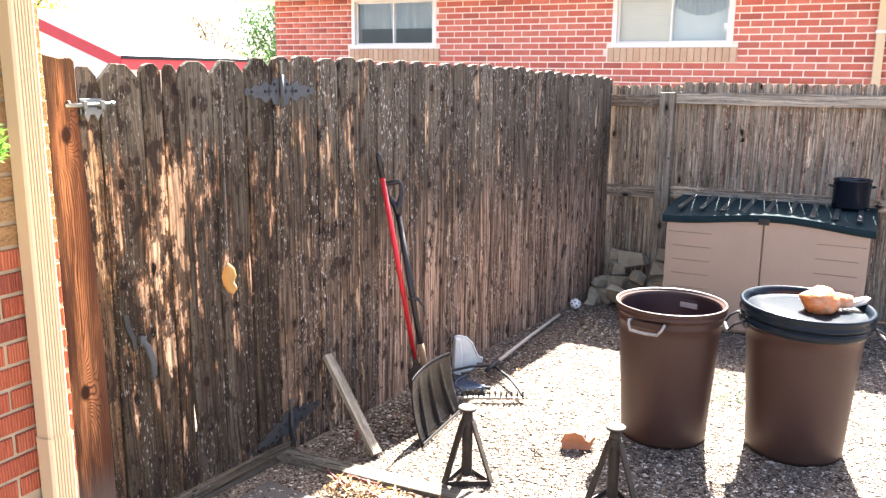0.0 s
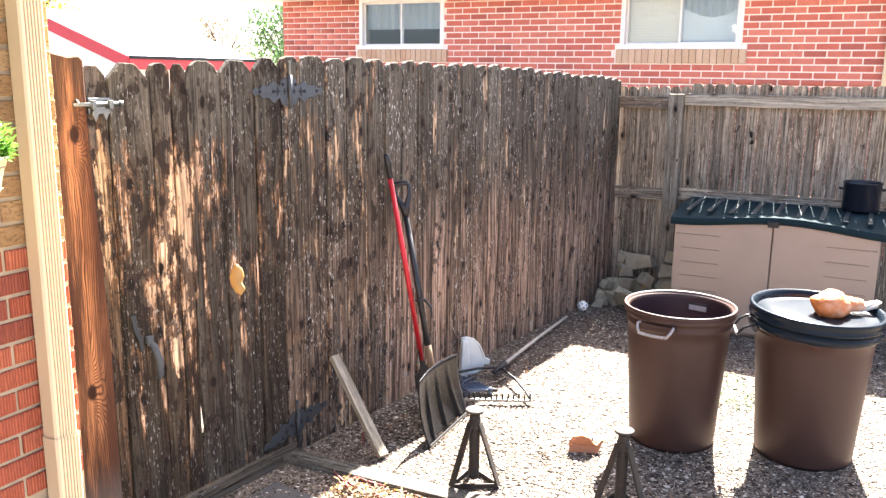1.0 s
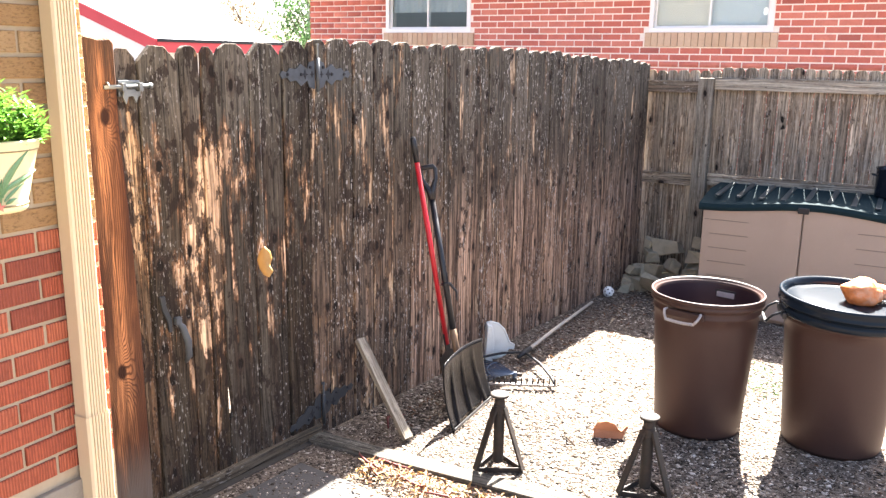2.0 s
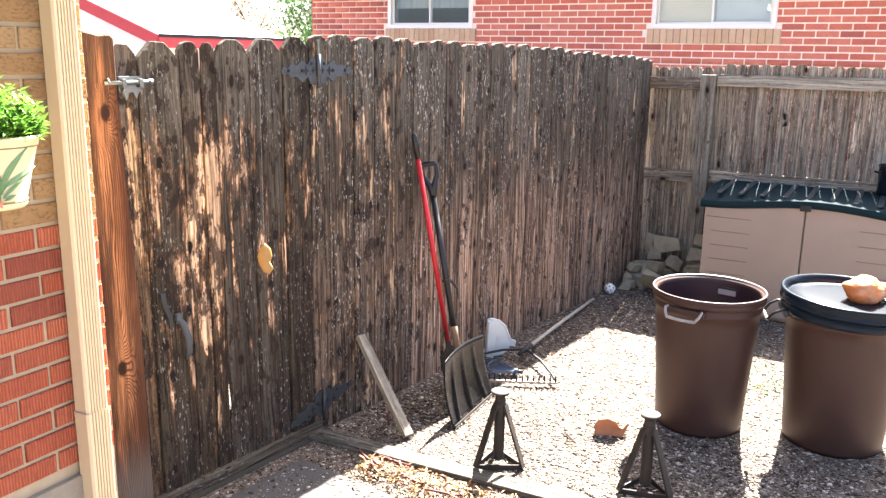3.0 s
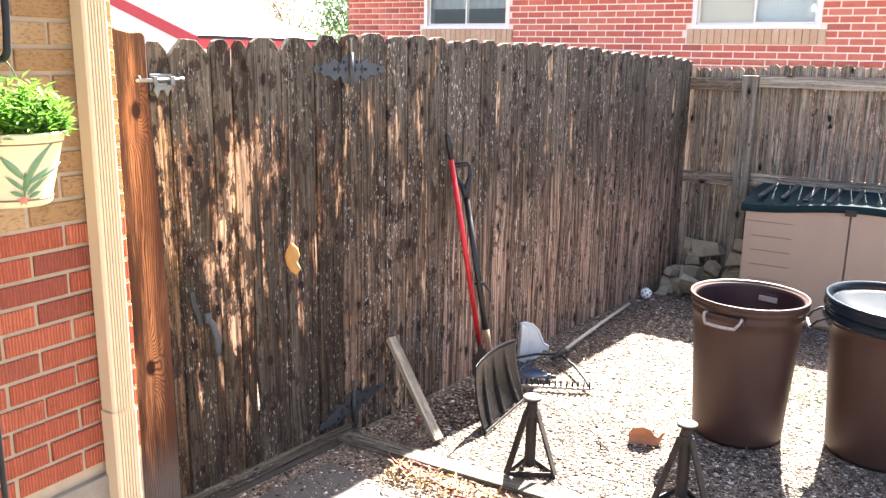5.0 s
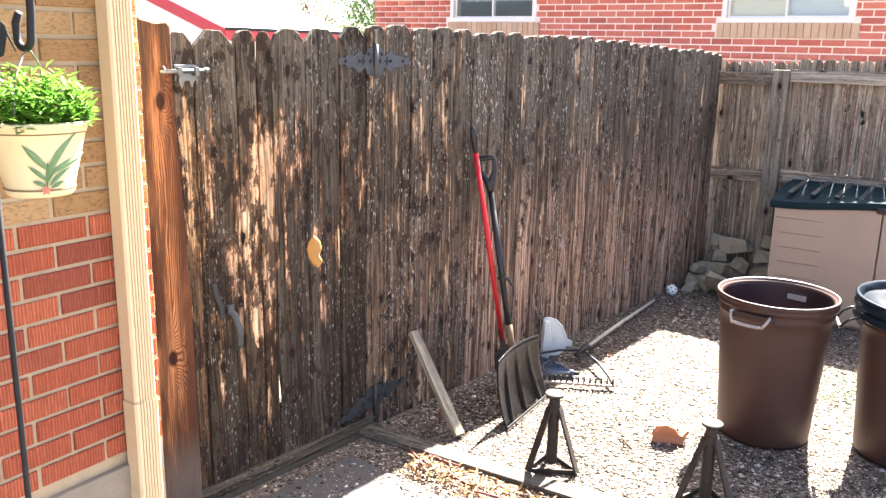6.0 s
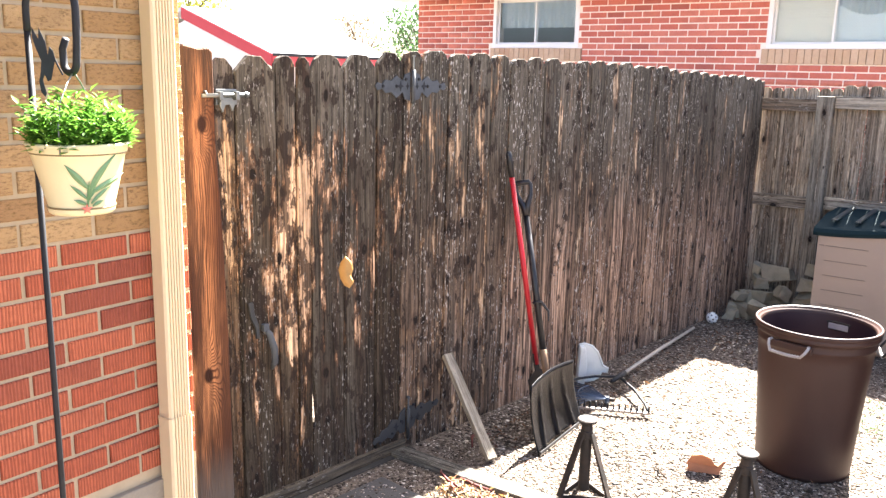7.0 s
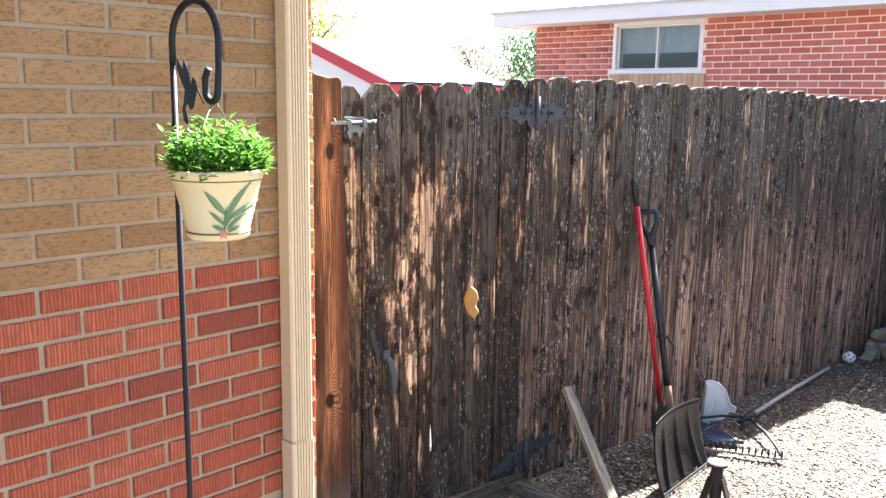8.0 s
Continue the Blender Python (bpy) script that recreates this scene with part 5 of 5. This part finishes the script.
def lump(sx, sy, sz, m, seed, amount=0.25):
    bm = bmesh.new()
    bmesh.ops.create_icosphere(bm, subdivisions=4, radius=1)
    for v in bm.verts:
        d = noise.noise(v.co * 1.6 + Vector((seed, 0, 0))) * amount + noise.noise(v.co * 4.5 + Vector((0, seed, 0))) * amount * 0.45
        v.co *= 1 + d
        v.co = Vector((v.co.x * sx, v.co.y * sy, max(v.co.z, -0.75) * sz))
    return moved(bm, m)


part("palm", lump(0.075, 0.058, 0.050, pose(-0.03, 0.01, 0.040), 3), cloth_orange, gloves, smooth=True)
part("fingers", lump(0.060, 0.028, 0.030, pose(0.055, -0.005, 0.034, 0, 6, -18), 9), cloth_orange, gloves, smooth=True)
part("cuff", lump(0.052, 0.020, 0.014, pose(0.130, -0.028, 0.026, 0, -12, -8), 14, 0.3), plain("cream_cloth", (0.72, 0.60, 0.48), 0.9, scale=20, vary=0.4, bump=0.5), gloves, smooth=True)

# ---- shepherd's hook with hanging planter ----
PX, PY = 1.110, 2.295
HKX, HKY = 1.118, 2.118
hook = thing("shepherd_hook", pose(PX, PY, 0), "black iron shepherd's hook with leaf ornament, set in the ground", "plant hook")
part("shaft", tube([(0, 0, -0.02), (0, 0, 1.0), (0, 0, 1.86)], 0.0078, 12), black_iron, hook, smooth=True)
ddx, ddy = HKX - PX, HKY - PY
hv = Vector((ddx, ddy, 0))
span = hv.length
hv.normalize()
crook = [Vector((0, 0, 1.84)), Vector((0, 0, 1.88))]
mid = span / 2 + 0.012
for i in range(17):
    a = math.pi - math.pi * i / 16
    crook.append(hv * (mid + mid * math.cos(a)) + Vector((0, 0, 1.885 + 0.095 * math.sin(a))))
crook += [hv * (2 * mid - 0.002) + Vector((0, 0, 1.82)), hv * (2 * mid - 0.008) + Vector((0, 0, 1.775))]
for i in range(1, 9):
    a = -math.pi * i / 9
    crook.append(hv * (2 * mid - 0.034 + 0.026 * math.cos(a)) + Vector((0, 0, 1.772 + 0.026 * math.sin(a))))
crook += [hv * (2 * mid - 0.060) + Vector((0, 0, 1.80)), hv * (2 * mid - 0.045) + Vector((0, 0, 1.822))]
part("crook", tube(crook, 0.0085, 12), black_iron, hook, smooth=True)
orn = [(0.004, 0.078), (0.018, 0.047), (0.020, 0.076), (0.034, 0.040), (0.037, 0.008), (0.042, 0.030), (0.050, 0.020), (0.054, 0.0), (0.042, -0.053), (0.033, -0.058), (0.027, -0.041), (0.022, -0.054), (0.029, -0.088), (0.025, -0.097), (0.016, -0.085), (0.013, -0.058), (0.018, -0.034), (0.021, -0.006), (0.012, 0.020), (0.004, 0.048)]
ornament = part("leaf_ornament", slab(orn[::-1], -0.002, 0.002, 0.0006), black_iron, hook)
ornament.matrix_basis = pose(0.004, -0.004, 1.778, 0, 0, -27) @ Matrix.Scale(0.95, 4)
part("ornament_stem", tube([(0.050, 0, 0.004), (0.060, 0, -0.020), (0.069, 0, -0.041)], 0.0022, 8), black_iron, ornament)

RZ, BZ, RR, BR = 1.587, 1.424, 0.114, 0.072
HG = 1.748
planter = thing("hanging_planter", pose(HKX, HKY, BZ), "cream ceramic planter with green leaf motif, hanging from hook", "planter")
hh = RZ - BZ
pot = part("pot", lathe([(0, 0.006), (BR - 0.01, 0.006), (BR - 0.004, 0.0), (BR, 0.004), (BR + 0.003, 0.014), (BR + 0.001, 0.020), (RR - 0.010, hh - 0.022), (RR - 0.007, hh - 0.018), (RR - 0.004, hh - 0.006), (RR + 0.002, hh), (RR - 0.003, hh + 0.004), (RR - 0.010, hh), (RR - 0.016, hh - 0.03), (0, hh - 0.034)], 64), pot_glaze, planter, smooth=True)
for z, r in ((hh - 0.020, RR - 0.0085), (0.017, BR + 0.003)):
    part("glaze_line", lathe([(r - 0.002, z - 0.0022), (r + 0.0012, z - 0.0016), (r + 0.0012, z + 0.0016), (r - 0.002, z + 0.0022)], 64, closed=True), pot_line, pot, "thin olive brown glaze line", smooth=True)
part("soil", lathe([(0, hh - 0.022), (0.05, hh - 0.020), (RR - 0.014, hh - 0.025), (RR - 0.016, hh - 0.03), (0, hh - 0.032)], 32), soil, planter)
FACE = math.atan2(0.33 - HKY, 0.07 - HKX) + 0.08


def on_pot(a, z, out=0.002):
    r = BR + (RR - 0.006 - BR) * (z / hh) + out
    return Vector((r * math.cos(FACE + a), r * math.sin(FACE + a), z))


def motif_leaf(a0, z0, a1, z1, w, ea, ez):
    """A raised leaf on the pot's side, curving from its foot to its tip."""
    bm = bmesh.new()
    left, right, midl = [], [], []
    n = 12
    for i in range(n + 1):
        t = i / n
        a, z = a0 + (a1 - a0) * t ** ea, z0 + (z1 - z0) * t ** ez
        q = min(1.0, t + 0.05)
        da, dz = ((a1 - a0) * (q ** ea - (q - 0.05) ** ea)) * 0.09, (z1 - z0) * (q ** ez - (q - 0.05) ** ez)
        m = math.hypot(da, dz) or 1
        ww = w * math.sin(math.pi * min(1, 0.10 + t * 0.90)) ** 0.9
        left.append(bm.verts.new(on_pot(a - ww * dz / m / 0.09, z + ww * da / m, 0.0012)))
        midl.append(bm.verts.new(on_pot(a, z, 0.0042)))
        right.append(bm.verts.new(on_pot(a + ww * dz / m / 0.09, z - ww * da / m, 0.0012)))
    for i in range(n):
        bm.faces.new((left[i], midl[i], midl[i + 1], left[i + 1]))
        bm.faces.new((midl[i], right[i], right[i + 1], midl[i + 1]))
    return bm


for leaf_shape in ((0.14, 0.040, 0.80, 0.146, 0.0075, 1.5, 0.85), (0.16, 0.046, 1.25, 0.094, 0.0070, 1.0, 0.55), (0.12, 0.066, -0.38, 0.122, 0.0075, 0.9, 1.0), (0.10, 0.040, -0.32, 0.075, 0.0045, 0.9, 0.9), (0.18, 0.030, 0.70, 0.068, 0.0050, 1.0, 0.8), (0.06, 0.028, -0.26, 0.040, 0.0048, 0.9, 0.8), (0.22, 0.024, 0.55, 0.036, 0.0048, 1.0, 0.8)):
    part("leaf_motif", motif_leaf(*leaf_shape), pot_green, pot, "raised green glazed leaf")
part("leaf_stem", motif_leaf(0.09, 0.022, 0.13, 0.085, 0.0035, 1.0, 1.0), pot_green, pot)
bm = bmesh.new()
c = bm.verts.new(on_pot(0.06, 0.018, 0.006))
ring = [bm.verts.new(on_pot(0.06 + (0.17 if i % 2 == 0 else 0.075) * math.sin(i * math.pi / 5), 0.018 + (0.014 if i % 2 == 0 else 0.006) * math.cos(i * math.pi / 5), 0.003)) for i in range(10)]
for i in range(10):
    bm.faces.new((c, ring[i], ring[(i + 1) % 10]))
part("flower_motif", bm, pot_red, pot, "raised coral star flower")
side = Vector((-math.sin(FACE), math.cos(FACE), 0))
for sgn in (-1, 1):
    p0 = Vector((0, 0, HG - BZ))
    p3 = side * -sgn * (RR + 0.004) * 0.38 + Vector((math.cos(FACE), math.sin(FACE), 0)) * (0.102 if sgn > 0 else -0.09) + Vector((0, 0, hh - 0.02))
    part("wire", tube([p0, p0.lerp(p3, 0.12) + Vector((p3.x, p3.y, 0)) * 0.22, p0.lerp(p3, 0.35) + Vector((p3.x, p3.y, 0)) * 0.46, p0.lerp(p3, 0.65) + Vector((p3.x, p3.y, 0)) * 0.34, p3], 0.0018, 8), galvanised, planter, smooth=True)

pr = np.random.default_rng(31)
stems = thing("potted_plant", pose(HKX, HKY, RZ - 0.02), "bright green bushy plant growing in the planter", "plant")
sv, sf, place, size = [], [], [], []
bm = bmesh.new()
vs, fs = [], []
for i in range(165):
    a, rad = pr.uniform(0, 2 * np.pi), 0.116 * math.sqrt(pr.random())
    top = np.array((rad * math.cos(a) * 1.05, rad * math.sin(a) * 1.05, 0.070 + 0.070 * pr.random() - 2.4 * rad * rad))
    if i > 105:
        rad = pr.uniform(0.085, 0.122)
        top = np.array((rad * math.cos(a), rad * math.sin(a), pr.uniform(0.016, 0.060)))
    foot_p = np.array((top[0] * 0.72, top[1] * 0.72, -0.004))
    if i % 3 == 0:
        bm = join(bm, tube([foot_p, (foot_p + top) / 2 + np.array((0, 0, 0.01)), top], 0.0011, 5))
    out = top - np.array((0, 0, 0.0))
    for t in range(11):
        k = 0.35 + 0.70 * t / 10
        p = foot_p + (out - foot_p) * k
        ang = a + t * 2.4 + pr.uniform(-0.4, 0.4)
        el = pr.uniform(-0.1, 0.9)
        d = np.array((math.cos(ang) * math.cos(el), math.sin(ang) * math.cos(el), math.sin(el)))
        w = np.cross(d, (0, 0, 1.0))
        w /= np.linalg.norm(w) + 1e-9
        n_ = np.cross(w, d)
        ln = pr.uniform(0.016, 0.042)
        k0 = len(vs)
        vs += [p, p + d * ln * 0.45 + w * ln * 0.17 + n_ * 0.002, p + d * ln * 0.5 - n_ * 0.0015, p + d * ln * 0.45 - w * ln * 0.17 + n_ * 0.002, p + d * ln - n_ * 0.003]
        fs += [(k0, k0 + 2, k0 + 1), (k0 + 1, k0 + 2, k0 + 4), (k0, k0 + 3, k0 + 2), (k0 + 2, k0 + 3, k0 + 4)]
part("stem_cluster", bm, leaf_plant, stems)
hang("foliage", raw_mesh("foliage", np.array(vs), np.array(fs), leaf_plant), stems)

# ---- hanging leaf on a thread ----
hl = thing("hanging_leaf", pose(1.80, 1.91, 1.19), "golden leaf dangling from the eave on a spider thread", "leaf")
bm = bmesh.new()
pts = [(0.0, 0.0, 0.045), (0.016, 0.004, 0.028), (0.021, 0.006, 0.006), (0.014, 0.003, -0.014), (0.022, -0.004, -0.030), (0.010, -0.006, -0.046), (-0.004, -0.002, -0.038), (-0.014, 0.004, -0.020), (-0.019, 0.008, 0.004), (-0.013, 0.006, 0.026)]
cv = bm.verts.new((0.0, -0.006, 0.0))
ring = [bm.verts.new(p) for p in pts]
for i in range(10):
    bm.faces.new((cv, ring[i], ring[(i + 1) % 10]))
bmesh.ops.subdivide_edges(bm, edges=bm.edges[:], cuts=2, smooth=1.0, use_grid_fill=True)
bmesh.ops.solidify(bm, geom=bm.faces[:], thickness=0.0012)
part("blade", moved(bm, Matrix.Scale(1.05, 4) @ pose(0, 0, 0, 0, 0, -42)), leaf_gold, hl, smooth=True)
part("thread", tube([(0, 0, 0.044), (0.002, 0, 0.7), (0, 0, 1.452)], 0.00012, 4), white_paint, hl)

# ---- fallen leaves and twigs ----
lr = np.random.default_rng(17)
n1, n2 = 1100, 420
heap_y = lr.uniform(1.20, 2.22, n1)
heap = np.stack([2.80 + 0.02 * (2.0 - heap_y) - np.abs(lr.normal(0, 0.10, n1)), heap_y, lr.uniform(0.012, 0.050, n1)], 1)
along = lr.uniform(3.2, 6.3, 460)
verge = np.stack([along, 2.56 - 0.111 * (along - 2.142) - np.abs(lr.normal(0, 0.22, 460)), lr.uniform(0.008, 0.016, 460)], 1)
strewn = np.stack([lr.uniform(2.3, 5.8, n2), lr.uniform(-0.3, 2.3, n2), lr.uniform(0.010, 0.018, n2)], 1)
CURL_V = np.array([(0, 0, 0), (0.3, 0.15, 0.10), (0.65, 0.13, 0.12), (1, 0.02, -0.02), (0.65, -0.12, 0.10), (0.3, -0.14, 0.12), (0.45, 0, 0.0)], float)
CURL_F = np.array([(0, 6, 1), (1, 6, 2), (2, 6, 3), (3, 6, 4), (4, 6, 5), (5, 6, 0)])
for where, leaf, lo, hi, label in ((heap[::2], leaf_dry, 0.014, 0.040, "curled brown leaves heaped beside the timber"), (heap[1::2], leaf_gold, 0.012, 0.034, "dry golden leaves heaped beside the timber"), (strewn, leaf_dry, 0.012, 0.034, "dry brown leaves scattered on gravel"), (verge, leaf_dry, 0.012, 0.036, "dark brown leaves blown along the fence foot")):
    where[:, 1] = np.minimum(where[:, 1], 2.65 - 0.111 * (where[:, 0] - 2.142))
    v, f = scatter(lr, CURL_V, CURL_F, where, np.repeat(lr.uniform(lo, hi, (len(where), 1)), 3, 1), tilt=0.6)
    litter = new("leaf_litter", raw_mesh("leaf_litter", v, f, leaf))
    tagged(litter, label, "leaves", kind="stuff")
# low weeds in the shade behind the bins
n3 = 260
spots = np.array([(4.62, 0.86), (4.75, 0.74), (4.9, 0.92), (5.1, 0.66)])[lr.integers(0, 4, n3)]
where = np.concatenate([spots + lr.normal(0, 0.07, (n3, 2)), lr.uniform(0.008, 0.035, (n3, 1))], 1)
v, f = scatter(lr, CURL_V, CURL_F, where, np.repeat(lr.uniform(0.012, 0.030, (n3, 1)), 3, 1), tilt=0.9)
tagged(new("weeds", raw_mesh("weeds", v, f, leaf_tree)), "small green weeds growing through the gravel", "weeds", kind="stuff")
for x, y, rz, ln in ((2.80, 2.23, 70, 0.20), (2.83, 2.12, 95, 0.17), (2.76, 2.16, 40, 0.15), (2.74, 1.98, 80, 0.18), (3.22, 2.36, 10, 0.17), (2.70, 1.80, 110, 0.2)):
    tw = part("stem", tube([(-ln / 2, 0, 0.020), (-ln * 0.15, 0.030, 0.040), (ln * 0.2, 0.022, 0.044), (ln / 2, -0.02, 0.022)], [0.004, 0.006, 0.005, 0.002], 7), red_stem, smooth=True)
    tw.matrix_basis = pose(x, y, 0, 0, 0, rz)
    tagged(tw, "dry dark red plant stem on the gravel", "stem", "dry stems")
for x, y, rz, ln in ((3.50, 1.55, 40, 0.16), (3.02, 1.28, 70, 0.12), (3.05, 2.33, 15, 0.22), (2.72, 2.05, -50, 0.2), (2.66, 1.86, 20, 0.16)):
    tw = part("twig", tube([(-ln / 2, 0, 0.014), (-ln * 0.1, 0.012, 0.022), (ln * 0.25, -0.006, 0.018), (ln / 2, 0.02, 0.026)], [0.004, 0.0045, 0.003, 0.0015], 7), bark, smooth=True)
    tw.matrix_basis = pose(x, y, 0, 0, 0, rz)
    tagged(tw, "thin dry brown twig lying on the gravel", "twig", "twigs")

# ---- bricks, laid last ----


def brick_mesh(name, length, height, depth, material, chamfer=0.003):
    bm = box(0, length, 0, depth, 0, height)
    front = [e for e in bm.edges if all(abs(v.co.y) < 1e-6 for v in e.verts)]
    bmesh.ops.bevel(bm, geom=front, offset=chamfer, segments=1, affect="EDGES")
    me = bpy.data.meshes.new(name)
    bm.to_mesh(me)
    bm.free()
    me.materials.append(material)
    return me


def joined_bricks(name, cells, depth, material, parent, axis):
    """The remaining bricks, as boxes in one mesh."""
    vs, fs = [], []
    for a, b, z, h in cells:
        k = len(vs)
        for p, q in ((a, z), (b, z), (b, z + h), (a, z + h)):
            for d in (0.0, depth):
                vs.append((p, d, q) if axis == "x" else (d, p, q))
        fs += [(k, k + 2, k + 4, k + 6), (k, k + 1, k + 3, k + 2), (k + 2, k + 3, k + 5, k + 4), (k + 4, k + 5, k + 7, k + 6), (k + 6, k + 7, k + 1, k)]
    ob = hang(name, raw_mesh(name, np.array(vs), np.array(fs), material), parent)
    ob["kind"] = "stuff"
    return ob


bk = random.Random(5)
full = {m: brick_mesh("brick", BLEN - JOINT, COURSE - JOINT, 0.05, m) for m in (brick_red, brick_tan)}
rest = {brick_red: [], brick_tan: []}
for row in range(-12, 20):
    mt = brick_red if row < 0 else brick_tan
    z = Z0 + row * COURSE + JOINT / 2
    if z < Z0 - 11.4 * COURSE:
        continue
    x = WX - BLEN * (1.0 if row % 2 else 0.5)
    first = True
    while x > -2.9:
        ln = BLEN * 0.5 - JOINT if first and not row % 2 else BLEN - JOINT
        if x > 0.15 and z < 2.15:
            me = full[mt] if ln > 0.15 else brick_mesh("brick", ln, COURSE - JOINT, 0.05, mt)
            hang("brick", me, wall_near, m=pose(x + bk.uniform(-0.0015, 0.0015), WY + bk.uniform(-0.001, 0.002), z, 0, bk.uniform(-0.2, 0.2), 0))
        else:
            rest[mt].append((x, x + ln, z, COURSE - JOINT))
        first = False
        x -= BLEN
for mt, cells in rest.items():
    joined_bricks("brick_rest", [(a, b, z, h) for a, b, z, h in cells], 0.05, mt, wall_near, "x").location.y = WY

far_full = brick_mesh("brick", HL - HJ, HC - HJ, 0.05, brick_house)
cells, count = [], 0
for row in range(-31, 9):
    z = HB + row * HC + HJ / 2
    if z < 0.0 or z + HC > HZ + 0.03:
        continue
    y = HY0 + (0.5 * HL if row % 2 else 0.0)
    while y + 0.06 < HY1:
        a, b = y, min(y + HL - HJ, HY1)
        y += HL
        spans = [(a, b)]
        for w0, w1 in (WIN1, WIN2):
            zlo = HB - 0.165
            if z + HC > zlo + 0.02:
                q0, q1 = (w0 - 0.05, w1 + 0.05) if z < WZ else (w0, w1)
                spans = [s for p, q in spans for s in ((p, min(q, q0 - 0.006)), (max(p, q1 + 0.006), q)) if s[1] - s[0] > 0.03]
        for p, q in spans:
            if z > 1.75 and 0.2 < p < 5.0 and count < 300:
                count += 1
                me = far_full if q - p > HL - HJ - 0.002 else brick_mesh("brick", q - p, HC - HJ, 0.05, brick_house)
                hang("brick", me, wall_east, m=pose(HX + bk.uniform(-0.001, 0.002), q, z, 0, 0, -90))
            else:
                cells.append((p, q, z, HC - HJ))
joined_bricks("brick_rest", cells, 0.05, brick_house, wall_east, "y").location.x = HX
for w0, w1 in (WIN1, WIN2):
    y = w0 - 0.05
    ledge = brick_mesh("sill_brick", 0.066, 0.143, 0.07, brick_sill)
    while y + 0.066 < w1 + 0.06:
        hang("sill_brick", ledge, wall_east, m=pose(HX - 0.022, y + 0.064, WZ - 0.148, 0, 0, -90))
        y += 0.0705
